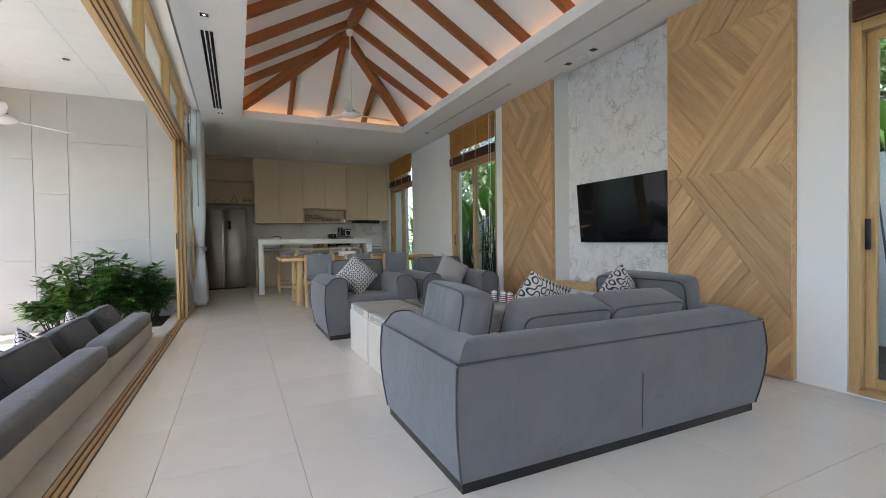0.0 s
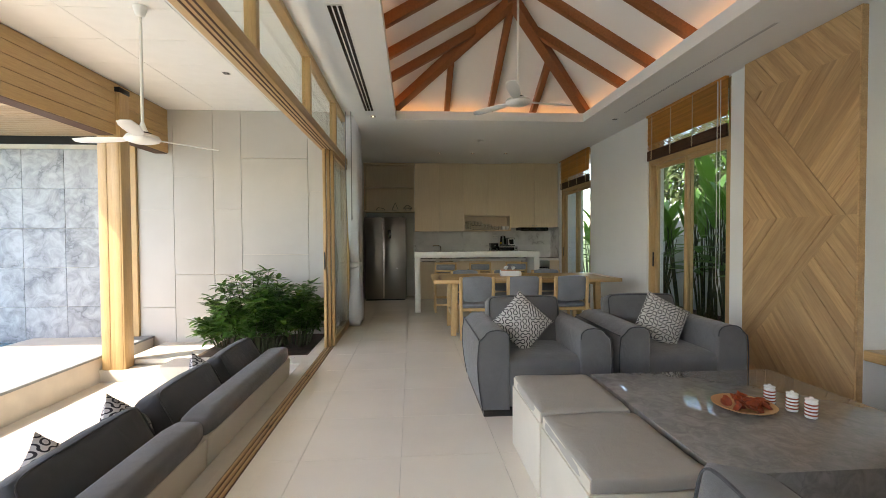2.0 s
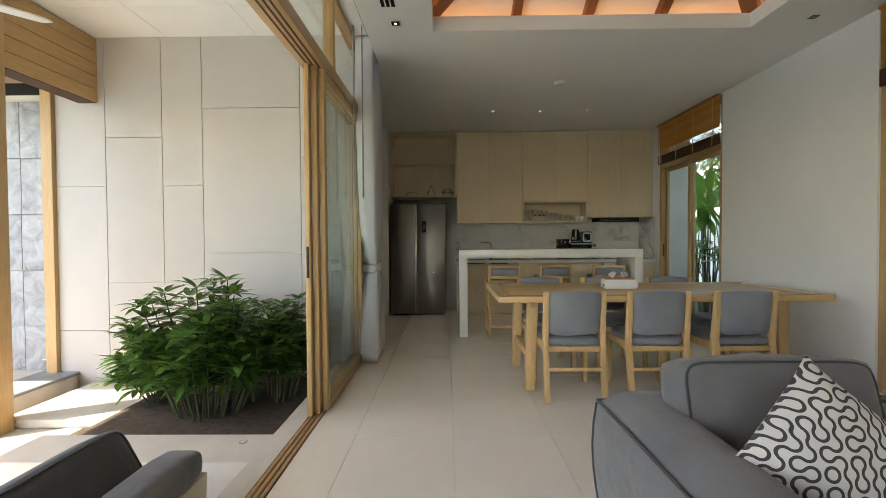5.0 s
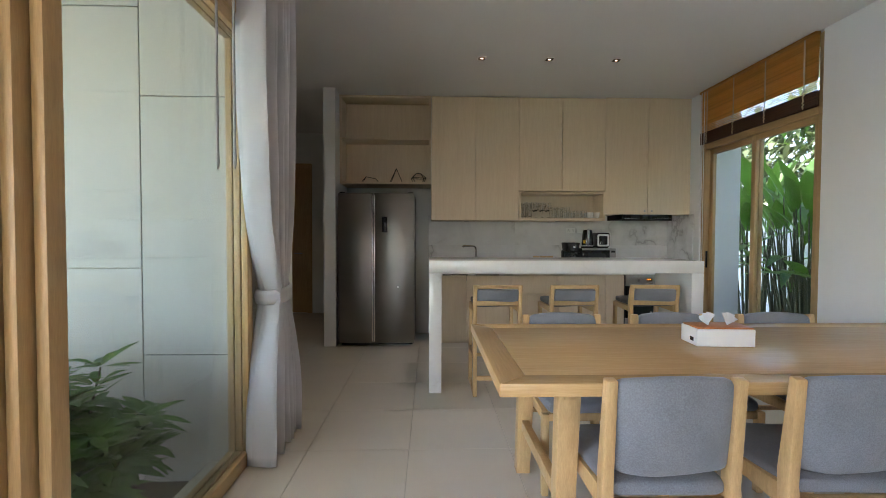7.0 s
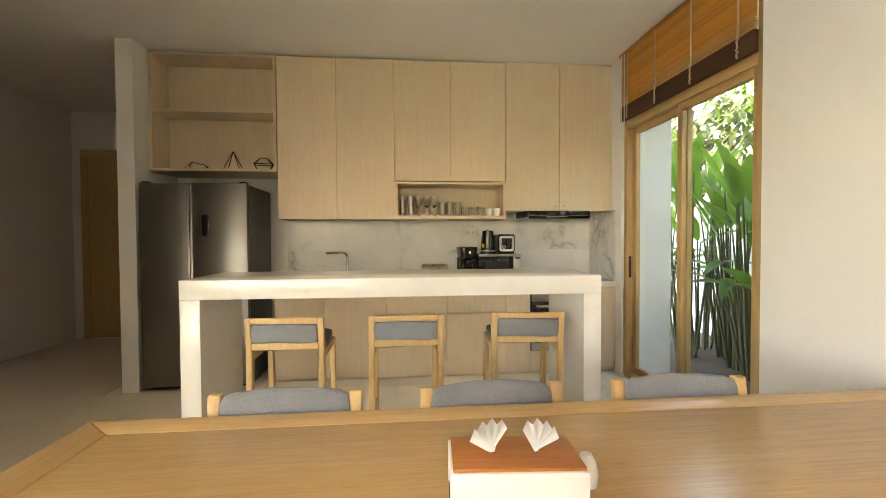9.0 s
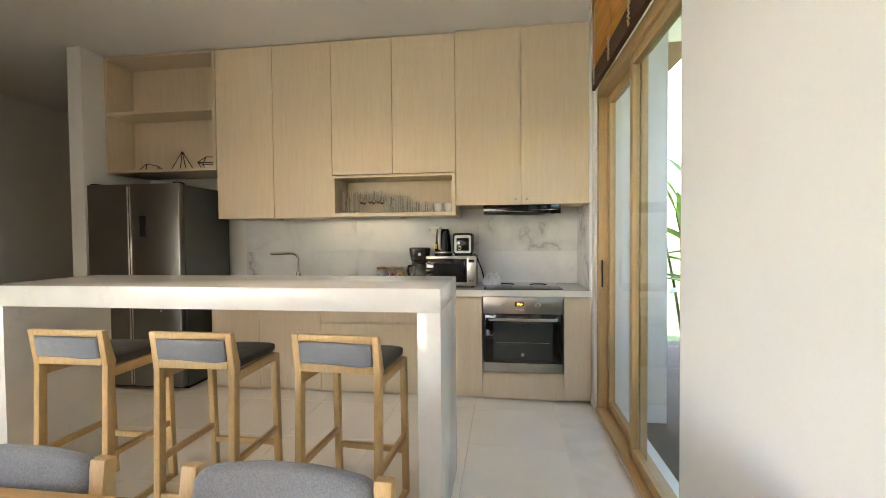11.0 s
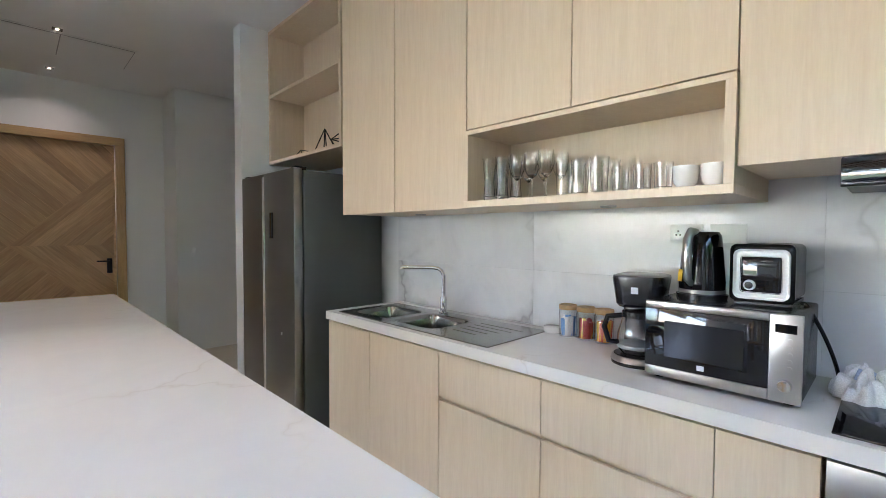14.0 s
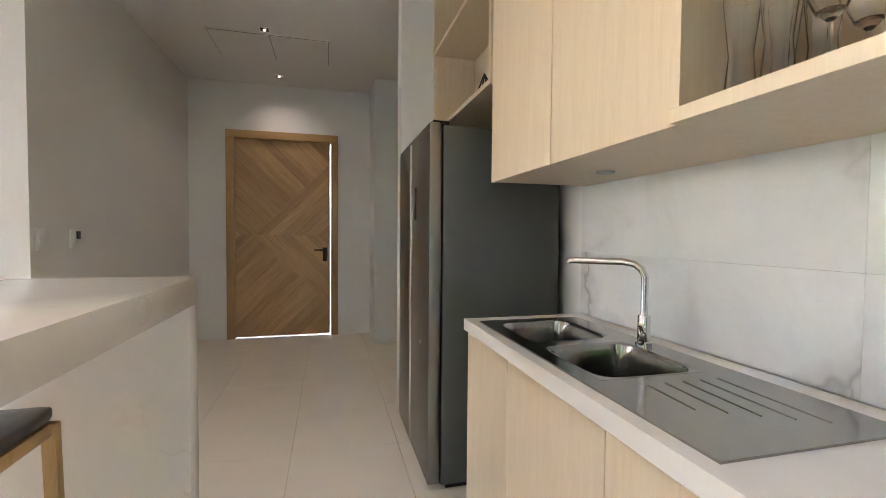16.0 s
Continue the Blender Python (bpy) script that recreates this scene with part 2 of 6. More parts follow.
def marble(name, base, vein, scale=1.6, sharp=0.012, rough=0.15, cloud=0.06, rot=(20, 35, 40), shine=0.5):
    """Polished stone with thin broken veins and soft clouds."""
    m, nt, bs, ln = nodes(name)
    co = coords(nt, rot=rot)
    warp = add(nt, "ShaderNodeTexNoise", Scale=scale * 0.9, Detail=5.0, Roughness=0.6)
    ln(co, warp.inputs["Vector"])
    va = nt.nodes.new("ShaderNodeVectorMath")
    va.operation = "MULTIPLY_ADD"
    va.inputs[1].default_value = (1.1, 1.1, 1.1)
    ln(warp.outputs["Color"], va.inputs[0])
    ln(co, va.inputs[2])
    vo = add(nt, "ShaderNodeTexVoronoi", Scale=scale)
    vo.feature = "DISTANCE_TO_EDGE"
    ln(va.outputs[0], vo.inputs["Vector"])
    line = ramp(nt, vo.outputs["Distance"], [(0.0, (1, 1, 1)), (sharp, (0.45, 0.45, 0.45)), (sharp * 5, (0, 0, 0))])
    gate = add(nt, "ShaderNodeTexNoise", Scale=scale * 1.3, Detail=3.0)
    ln(co, gate.inputs["Vector"])
    gr = ramp(nt, gate.outputs[0], [(0.46, (0, 0, 0)), (0.62, (1, 1, 1))])
    mul = add(nt, "ShaderNodeMath")
    mul.operation = "MULTIPLY"
    ln(line, mul.inputs[0])
    ln(gr, mul.inputs[1])
    cl = add(nt, "ShaderNodeTexNoise", Scale=scale * 2.2, Detail=7.0, Roughness=0.65, Distortion=1.2)
    ln(co, cl.inputs["Vector"])
    cb = ramp(nt, cl.outputs[0], [(0.3, tuple(c * (1 - cloud * 2.2) for c in base)), (0.62, base)])
    mix = nt.nodes.new("ShaderNodeMix")
    mix.data_type = "RGBA"
    ln(mul.outputs[0], mix.inputs[0])
    ln(cb, mix.inputs[6])
    mix.inputs[7].default_value = (*vein, 1)
    ln(mix.outputs[2], bs.inputs["Base Color"])
    bs.inputs["Roughness"].default_value = rough
    bs.inputs["Specular IOR Level"].default_value = shine
    return m


def glass(name, tint=(1, 1, 1), rough=0.0, thin=True, shine=0.022):
    """Clear glass; the thin kind is for panes, and lets light straight through."""
    m, nt, bs, ln = nodes(name)
    if not thin:
        bs.inputs["Transmission Weight"].default_value = 1.0
        bs.inputs["Roughness"].default_value = rough
        bs.inputs["IOR"].default_value = 1.45
        bs.inputs["Base Color"].default_value = (*tint, 1)
        return m
    tr = nt.nodes.new("ShaderNodeBsdfTransparent")
    tr.inputs[0].default_value = (*tint, 1)
    gl = nt.nodes.new("ShaderNodeBsdfGlossy")
    gl.inputs["Roughness"].default_value = 0.01
    lw = add(nt, "ShaderNodeLayerWeight", Blend=0.5)
    pw = nt.nodes.new("ShaderNodeMath")
    pw.operation = "POWER"
    pw.inputs[1].default_value = 5.0
    ln(lw.outputs["Facing"], pw.inputs[0])
    fr = nt.nodes.new("ShaderNodeMath")
    fr.operation = "MULTIPLY_ADD"
    fr.inputs[1].default_value, fr.inputs[2].default_value = 0.5, shine
    ln(pw.outputs[0], fr.inputs[0])
    mx = nt.nodes.new("ShaderNodeMixShader")
    ln(fr.outputs[0], mx.inputs[0])
    ln(tr.outputs[0], mx.inputs[1])
    ln(gl.outputs[0], mx.inputs[2])
    ln(mx.outputs[0], nt.nodes["Material Output"].inputs[0])
    return m


def glow(name, color, strength):
    m, nt, bs, ln = nodes(name)
    bs.inputs["Base Color"].default_value = (*color, 1)
    bs.inputs["Emission Color"].default_value = (*color, 1)
    bs.inputs["Emission Strength"].default_value = strength
    return m


def maze(name, ground, line, freq=15.0):
    """Printed cloth: winding bands that turn in every cell of a grid."""
    m, nt, bs, ln = nodes(name)
    co = coords(nt, (freq, freq, 0.0), False, (0, 0, 0))

    def vec(op, a, c=None):
        n = nt.nodes.new("ShaderNodeVectorMath")
        n.operation = op
        ln(a, n.inputs[0])
        if c is not None:
            if isinstance(c, tuple):
                n.inputs[1].default_value = c
            else:
                ln(c, n.inputs[1])
        return n.outputs["Value" if op == "LENGTH" else "Vector"]

    def num(op, a, c):
        n = nt.nodes.new("ShaderNodeMath")
        n.operation = op
        for k, v in ((0, a), (1, c)):
            if isinstance(v, (int, float)):
                n.inputs[k].default_value = v
            else:
                ln(v, n.inputs[k])
        return n.outputs[0]
    cell = vec("FLOOR", co)
    wn_ = nt.nodes.new("ShaderNodeTexWhiteNoise")
    wn_.noise_dimensions = "3D"
    ln(cell, wn_.inputs["Vector"])
    flip = num("SUBTRACT", num("MULTIPLY", num("GREATER_THAN", wn_.outputs["Value"], 0.5), 2.0), 1.0)
    sx = nt.nodes.new("ShaderNodeSeparateXYZ")
    ln(vec("SUBTRACT", vec("FRACTION", co), (0.5, 0.5, 0.0)), sx.inputs[0])
    cx = nt.nodes.new("ShaderNodeCombineXYZ")
    ln(num("MULTIPLY", sx.outputs[0], flip), cx.inputs[0])
    ln(sx.outputs[1], cx.inputs[1])
    ds = []
    for k in (0.5, -0.5):
        ds.append(num("ABSOLUTE", num("SUBTRACT", vec("LENGTH", vec("ADD", cx.outputs[0], (k, k, 0.0))), 0.5), 0))
    d = num("MINIMUM", ds[0], ds[1])
    th = add(nt, "ShaderNodeTexNoise", Scale=400.0, Detail=1.0)
    ln(ramp(nt, d, [(0.105, ground), (0.13, line)]), bs.inputs["Base Color"])
    bs.inputs["Roughness"].default_value = 0.95
    bump(nt, bs, th.outputs[0], 0.3)
    return m


def drape(name, color, through=0.45):
    """Curtain cloth that lets some daylight through."""
    m = cloth(name, color, 500, var=0.05)
    nt = m.node_tree
    tl = nt.nodes.new("ShaderNodeBsdfTranslucent")
    tl.inputs[0].default_value = (*color, 1)
    mx = nt.nodes.new("ShaderNodeMixShader")
    mx.inputs[0].default_value = through
    nt.links.new(nt.nodes["Principled BSDF"].outputs[0], mx.inputs[1])
    nt.links.new(tl.outputs[0], mx.inputs[2])
    nt.links.new(mx.outputs[0], nt.nodes["Material Output"].inputs[0])
    return m


def sunlit(m, color, through=0.4):
    """Adds the light that shines through a thin leaf."""
    nt = m.node_tree
    tl = nt.nodes.new("ShaderNodeBsdfTranslucent")
    tl.inputs[0].default_value = (*color, 1)
    mx = nt.nodes.new("ShaderNodeMixShader")
    mx.inputs[0].default_value = through
    nt.links.new(nt.nodes["Principled BSDF"].outputs[0], mx.inputs[1])
    nt.links.new(tl.outputs[0], mx.inputs[2])
    nt.links.new(mx.outputs[0], nt.nodes["Material Output"].inputs[0])
    return m


WHITE = plain("white wall paint", (0.80, 0.80, 0.78), 0.75, var=0.02, scale=1.5, fine=220, relief=0.05)
CEIL = plain("white ceiling paint", (0.82, 0.81, 0.79), 0.85, var=0.015, scale=1.2, relief=0.03)
TILE = plain("cream polished porcelain", (0.80, 0.735, 0.63), 0.2, var=0.03, scale=2.2, fine=90, relief=0.01)
GROUT = plain("grey grout", (0.68, 0.625, 0.54), 0.8)
OAKV = wood("light oak veneer, upright grain", (0.655, 0.515, 0.355), (0.735, 0.60, 0.435), (4.5, 4.5, 0.3), 0.42, 0.03)
OAKP = wood("oak plank", (0.40, 0.235, 0.105), (0.64, 0.42, 0.215), (1.0, 0.06, 1.0), 0.5, 0.16, 2.2)
FRAME = wood("golden oak frame", (0.42, 0.26, 0.11), (0.56, 0.37, 0.17), (8, 8, 0.6), 0.4, 0.04)
FRAMEY = wood("golden oak frame, level grain", (0.42, 0.26, 0.11), (0.56, 0.37, 0.17), (8, 0.6, 8), 0.4, 0.04)
RAFTER = wood("red-brown stained rafter", (0.20, 0.070, 0.022), (0.32, 0.115, 0.036), (5, 5, 5), 0.5, 0.05)
CHAIR = wood("pale oak chair wood", (0.50, 0.31, 0.13), (0.66, 0.44, 0.21), (7, 7, 1.2), 0.45, 0.04)
TABLEW = wood("oak table top", (0.50, 0.30, 0.125), (0.66, 0.43, 0.20), (0.5, 12, 12), 0.26, 0.02)
TABLEE = wood("oak table border", (0.50, 0.30, 0.125), (0.66, 0.43, 0.20), (12, 0.5, 12), 0.33, 0.02)
SOFA = cloth("grey sofa cloth", (0.125, 0.124, 0.125))
DARKC = cloth("charcoal outdoor cloth", (0.045, 0.047, 0.052))
SEAT = cloth("blue-grey chair cloth", (0.205, 0.215, 0.235), 220, var=0.13)
STOOLC = cloth("dark brown-grey stool cloth", (0.07, 0.062, 0.06), 300)
PIPE = cloth("dark grey piping", (0.035, 0.036, 0.04), 600)
CURTAIN = drape("grey curtain cloth", (0.90, 0.89, 0.90), 0.58)
SHEER = drape("pale lining cloth", (0.88, 0.88, 0.90), 0.62)
MAZE = maze("white maze print on grey", (0.05, 0.047, 0.048), (0.56, 0.54, 0.51), 30)
MAZED = maze("white maze print on black", (0.02, 0.018, 0.025), (0.50, 0.48, 0.49), 30)
QUARTZ = marble("white quartz worktop", (0.80, 0.775, 0.74), (0.70, 0.66, 0.61), 1.7, 0.006, 0.12, 0.02)
SPLASH = marble("white marble tile, grey veins", (0.78, 0.775, 0.77), (0.42, 0.41, 0.40), 1.1, 0.02, 0.08, 0.05, shine=0.2)
TVSTONE = marble("pale grey marble slab", (0.78, 0.775, 0.755), (0.40, 0.36, 0.30), 3.4, 0.018, 0.28, 0.08, (55, 20, 40))
POOLST = marble("grey marble cladding", (0.42, 0.43, 0.45), (0.15, 0.16, 0.175), 1.9, 0.04, 0.3, 0.24)
CTSTONE = marble("grey stone table top", (0.30, 0.285, 0.265), (0.20, 0.19, 0.18), 5.0, 0.04, 0.03, 0.16)
CLAD = plain("warm white wall panel", (0.50, 0.48, 0.445), 0.6, var=0.03, scale=3, fine=60, relief=0.06)
PALE = plain("pale sandstone paving", (0.57, 0.525, 0.455), 0.7, var=0.07, scale=5)
KERB = plain("dark grey stone coping", (0.20, 0.215, 0.225), 0.5, var=0.2, scale=8)
CREAM = plain("cream lacquer", (0.66, 0.60, 0.50), 0.5, var=0.03)
BEIGEC = cloth("grey-beige leathercloth", (0.40, 0.375, 0.33), 300, 0.6, 0.05, 0.0)
STEEL = plain("brushed dark steel", (0.24, 0.23, 0.215), 0.32, 1.0, 0.05, 3, 300, 0.02)
FRSIDE = plain("dark grey painted steel", (0.10, 0.105, 0.10), 0.45, 0.4, 0.04)
CHROME = plain("chrome", (0.75, 0.75, 0.76), 0.1, 1.0, 0.02, relief=0)
INOX = plain("stainless steel", (0.40, 0.39, 0.37), 0.32, 1.0, 0.04, 8, 400, 0.02)
STEELD = plain("polished sink steel", (0.34, 0.33, 0.315), 0.13, 1.0, 0.04, 8, 400, 0.02)
BLACK = plain("black plastic", (0.012, 0.012, 0.013), 0.25, var=0.05, relief=0.01)
BLACKG = plain("black glass", (0.006, 0.006, 0.008), 0.04, var=0.02, relief=0)
DARK = plain("dark metal", (0.02, 0.02, 0.02), 0.4, 0.6)
WPLAST = plain("white plastic", (0.78, 0.78, 0.76), 0.35, var=0.02)
CERAM = plain("white glazed china", (0.82, 0.80, 0.77), 0.12, var=0.02, relief=0)
BAMBOO = sunlit(wood("amber bamboo slat", (0.46, 0.23, 0.055), (0.66, 0.37, 0.11), (8, 0.5, 8), 0.4, 0.22), (0.85, 0.47, 0.13), 0.45)
TAPE = cloth("cream ladder tape", (0.60, 0.48, 0.30), 500)
BROWN = wood("dark brown slat", (0.06, 0.022, 0.009), (0.11, 0.045, 0.018), (8, 0.5, 8), 0.65, 0.25)
SOFFIT = wood("cedar soffit board", (0.34, 0.21, 0.11), (0.48, 0.32, 0.18), (6, 0.5, 6), 0.5, 0.08)
OUTCEIL = plain("white terrace ceiling board", (0.80, 0.79, 0.76), 0.7, var=0.02)
GLASS = glass("window glass", (0.96, 0.985, 0.975))
CLEAR = glass("clear drinking glass", (1.0, 1.0, 1.0), 0.0, False)
LEAF = sunlit(plain("shrub leaf", (0.08, 0.185, 0.038), 0.32, var=0.45, scale=14, relief=0.05), (0.13, 0.26, 0.03), 0.3)
HEDGE = sunlit(plain("sunlit hedge leaf", (0.10, 0.14, 0.065), 0.5, var=0.4, scale=8, relief=0.05), (0.17, 0.21, 0.10), 0.4)
LEAFB = sunlit(plain("banana leaf", (0.055, 0.14, 0.026), 0.33, var=0.4, scale=5, relief=0.05), (0.18, 0.36, 0.045), 0.4)
STEM = plain("green stem", (0.06, 0.07, 0.028), 0.6, var=0.3)
SOIL = plain("brown soil", (0.075, 0.052, 0.036), 0.95, var=0.4, scale=20, fine=60, relief=0.6)
WATER = plain("blue pool water", (0.03, 0.22, 0.34), 0.05, var=0.15, scale=3, fine=12, relief=0.3)
GRASS = plain("lawn", (0.07, 0.11, 0.03), 0.9, var=0.4, scale=6)
GARDENW = plain("white garden wall render", (0.74, 0.75, 0.76), 0.85, var=0.05, scale=2)
WARM = glow("warm cove light strip", (1.0, 0.50, 0.20), 0.75)
LAMP = glow("warm downlight lens", (1.0, 0.75, 0.5), 0.9)
PAPER = plain("white tissue", (0.84, 0.84, 0.84), 0.9, relief=0.2)

# ---- the house: floors, walls, ceilings ----
setting("ground", bx(-400, 400, -400, 400, -0.62, -0.56), GRASS, "green lawn")
floor = setting("floor", bx(-0.47, 4.05, -3.0, 14.0, -0.30, -0.012), GROUT, "cream porcelain tile floor with thin joints")
hall_floor = setting("floor_hall", bx(-3.6, -0.47, 8.6, 14.0, -0.30, -0.012), GROUT, "cream porcelain tile floor of the hall")


def wall_x(name, x0, x1, y0, y1, z0, z1, holes=(), material=WHITE, label="white painted wall"):
    """A wall along y with openings (y0, y1, z0, z1) through it."""
    bm = bmesh.new()
    ys = sorted({y0, y1, *[h[0] for h in holes], *[h[1] for h in holes]})
    for a, c in zip(ys, ys[1:]):
        zs = [z0]
        for h in holes:
            if h[0] <= a and c <= h[1]:
                zs += [h[2], h[3]]
        zs.append(z1)
        for p, q in zip(zs[::2], zs[1::2]):
            if q - p > 0.001:
                bx(x0, x1, a, c, p, q, bm=bm)
    return setting(name, bm, material, label)


WIN = [(-0.9, 1.56), (5.88, 7.50), (9.48, 11.13)]
NICHE = (2.86, 4.50)
wall_x("wall_east", 4.0, 4.24, -3.0, 12.0, -0.3, 3.6,
       [(*WIN[0], 0.0, 3.04), (*NICHE, -0.3, 3.6), (*WIN[1], 0.0, 3.04), (*WIN[2], 0.0, 3.04)])
slab = setting("wall_tv", bx(4.24, 4.44, 2.6, 4.8, -0.3, 3.6), GROUT, "wall behind the television niche")
for z0, z1 in ((0.0, 1.7085), (1.7095, 3.4)):
    part("marble_slab", bx(4.222, 4.2395, 2.86, 4.5, z0, z1, 0.0008, 1), TVSTONE, slab)
setting("wall_kitchen", bx(-0.55, 4.24, 11.84, 12.0, 0, 3.3), WHITE, "white painted wall behind the kitchen")
setting("wall_fridge", bx(-0.53, -0.39, 11.1, 14.0, 0, 3.05), WHITE, "white wall end beside the refrigerator")
# wall_south is unseen, added to close the room and keep out light from behind
setting("wall_south", bx(-0.5, 4.24, -3.2, -3.0, -0.3, 3.6), WHITE, "white painted wall")
# pitched roof over the house, unseen; its east edge is set to shade the garden wall
b = bmesh.new()
for dz in (0.0, 0.12):
    q = [b.verts.new(v) for v in ((-0.75, -4.2, 3.75 + dz), (1.9, -4.2, 5.6 + dz), (5.3, -4.2, 3.31 + dz), (-0.75, 14.5, 3.75 + dz), (1.9, 14.5, 5.6 + dz), (5.3, 14.5, 3.31 + dz))]
    b.faces.new((q[0], q[1], q[4], q[3]))
    b.faces.new((q[1], q[2], q[5], q[4]))
setting("roof", b, BROWN, "unseen pitched roof of the house")
setting("wall_hall_south", bx(-0.36, -0.26, 8.90, 9.05, 0.0, 3.05, bm=bx(-3.25, -0.36, 8.49, 9.05, -0.45, 3.4)), WHITE, "white painted wall between hall and terrace")
setting("wall_hall_north", bx(-2.7, -0.39, 13.42, 13.6, 0, 3.3), WHITE, "white painted wall at the hall's end")
setting("wall_hall_jog", bx(-3.25, -2.5, 11.13, 13.6, 0, 3.3), WHITE, "white painted wall of the hall")
wall_x("wall_hall_west", -3.25, -3.07, 9.05, 11.13, 0, 3.3, [(9.53, 10.67, 0.0, 2.42)])

# ceilings
bm = bmesh.new()
C = (0.44, 3.2, -1.2, 7.81)
for a in ((-0.12, C[0], -3.0, 14.0), (C[1], 3.94, -3.0, 9.48), (C[1], 4.0, 9.48, 14.0), (C[0], C[1], C[3], 14.0), (C[0], C[1], -3.0, C[2])):
    bx(a[0], a[1], a[2], a[3], 3.05, 3.10, bm=bm)
for y0, y1 in ((-3.0, 2.86), (4.5, 9.48)):
    bx(3.94, 4.0, y0, y1, 3.05, 3.10, bm=bm)
bx(3.94, 4.24, 2.86, 4.5, 3.16, 3.2, bm=bm)
bx(3.90, 3.94, 2.86, 4.5, 3.10, 3.2, bm=bm)
bx(-3.3, -0.12, 8.49, 14.0, 3.05, 3.10, bm=bm)
bx(-0.40, -0.12, -3.0, 8.49, 3.22, 3.27, bm=bm)
bx(-0.14, -0.12, -3.0, 8.49, 3.10, 3.22, bm=bm)
setting("ceiling", bm, CEIL, "white ceiling")
bm = bmesh.new()
for a in ((C[0] - 0.005, C[0] + 0.02, C[2], C[3]), (C[1] - 0.02, C[1] + 0.005, C[2], C[3])):
    bx(*a, 3.046, 3.17, bm=bm)
for a in ((C[0] + 0.02, C[1] - 0.02, C[3] - 0.02, C[3] + 0.005), (C[0] + 0.02, C[1] - 0.02, C[2] - 0.005, C[2] + 0.02)):
    bx(*a, 3.046, 3.17, bm=bm)
setting("trim_coffer", bm, CEIL, "white edge of the raised ceiling")

# hipped roof over the raised ceiling
OUT = 0.22
RX, RY0, RY1, RZ, EZ = 1.82, 0.2, 6.42, 4.10, 3.18
x0, x1, y0, y1 = C[0] - OUT, C[1] + OUT, C[2] - OUT, C[3] + OUT
bm = bmesh.new()
for dz in (0, 0.05):
    p = [bm.verts.new(v) for v in ((x0, y0, EZ + dz), (x1, y0, EZ + dz), (x1, y1, EZ + dz), (x0, y1, EZ + dz), (RX, RY0, RZ + dz), (RX, RY1, RZ + dz))]
    for f in ((0, 1, 4), (1, 2, 5, 4), (2, 3, 5), (3, 0, 4, 5)):
        bm.faces.new([p[i] for i in f])
bx(x0 - 0.05, x0, y0, y1, 3.10, EZ + 0.06, bm=bm)
bx(x1, x1 + 0.05, y0, y1, 3.10, EZ + 0.06, bm=bm)
bx(x0, x1, y1, y1 + 0.05, 3.10, EZ + 0.06, bm=bm)
bx(x0, x1, y0 - 0.05, y0, 3.10, EZ + 0.06, bm=bm)
setting("ceiling_hip", bm, CEIL, "white sloped ceiling between the rafters")
frame_roof = thing("roof_frame", (RX, 3.3, 3.2), "red-brown timber rafters under the white sloped ceiling", "roof frame")
SL = (RZ - EZ) / (RX - x0)


def roof_z(x, y):
    return EZ + SL * min(x - x0, x1 - x, (y1 - y) * (RX - x0) / (y1 - RY1))


def rafter(name, a, c, w=0.075, h=0.11):
    q = [Vector((p[0] - RX, p[1] - 3.3, roof_z(*p) - h / 2 + 0.01 - 3.2)) for p in (a, c)]
    part(name, bar(q[0], q[1], w, h), RAFTER, frame_roof)


for k, yy in enumerate((6.75, 6.10, 5.42, 4.74, 4.05, 3.36, 2.67, 1.98, 1.29, 0.6)):
    for s in (-1, 1):
        inner = RX + s * (0.03 if yy <= RY1 else (yy - RY1) / (y1 - RY1) * (RX - x0) + 0.03)
        rafter("rafter", (RX + s * (RX - x0 - 0.06), yy), (inner, yy))
for xx in (1.19, 1.82, 2.46):
    f = abs(xx - RX) / (RX - x0)
    rafter("rafter", (xx, y1 - 0.06), (xx, RY1 + f * (y1 - RY1) + 0.03))
for s in (-1, 1):
    rafter("hip_rafter", (RX + s * (RX - x0 - 0.06), y1 - 0.06), (RX, RY1), 0.12, 0.15)
part("ridge_beam", bar((0, RY0 - 3.3, RZ - 0.05 - 3.2), (0, RY1 - 3.3, RZ - 0.05 - 3.2), 0.12, 0.15), RAFTER, frame_roof)
for a in ((C[0] - 0.13, C[0] - 0.10, C[2], C[3] + 0.1), (C[1] + 0.10, C[1] + 0.13, C[2], C[3] + 0.1), (C[0] - 0.1, C[1] + 0.1, C[3] + 0.10, C[3] + 0.13)):
    strip = part("cove_light", bx(*a, 3.101, 3.112), WARM, None)
    tagged(strip, "warm light strip hidden behind the ceiling edge", "light strip", "cove lights")

# ---- sliding glass front towards the terrace ----
front = thing("sliding_door", (-0.35, 0, 0), "oak-framed sliding glass doors pushed open into a stack", "sliding door")
front["kind"] = "structure"
for xx in (-0.062, -0.030, 0.002):
    part("track", bx(xx, xx + 0.022, -3.0, 8.46, -0.012, 0.003, 0.003), FRAMEY, front)
part("track_bed", bx(-0.07, 0.034, -3.0, 8.46, -0.03, -0.004), BROWN, front)
for y in (5.88, 4.70):
    for x in (-0.034, -0.008):
        part("door_stop", bx(x, x + 0.011, y, y + 0.05, -0.004, 0.006, 0.001, 1), BLACK, front, "small black door stop")
part("stone_strip", bx(-0.12, -0.07, -3.0, 8.46, -0.03, -0.001), PALE, front, "pale stone strip")
part("stone_strip", bx(0.034, 0.14, -3.0, 8.46, -0.03, -0.001), TILE, front, "cream tile strip")
part("header", bx(-0.105, 0.06, -3.0, 8.46, 2.47, 2.56, 0.006), FRAMEY, front)
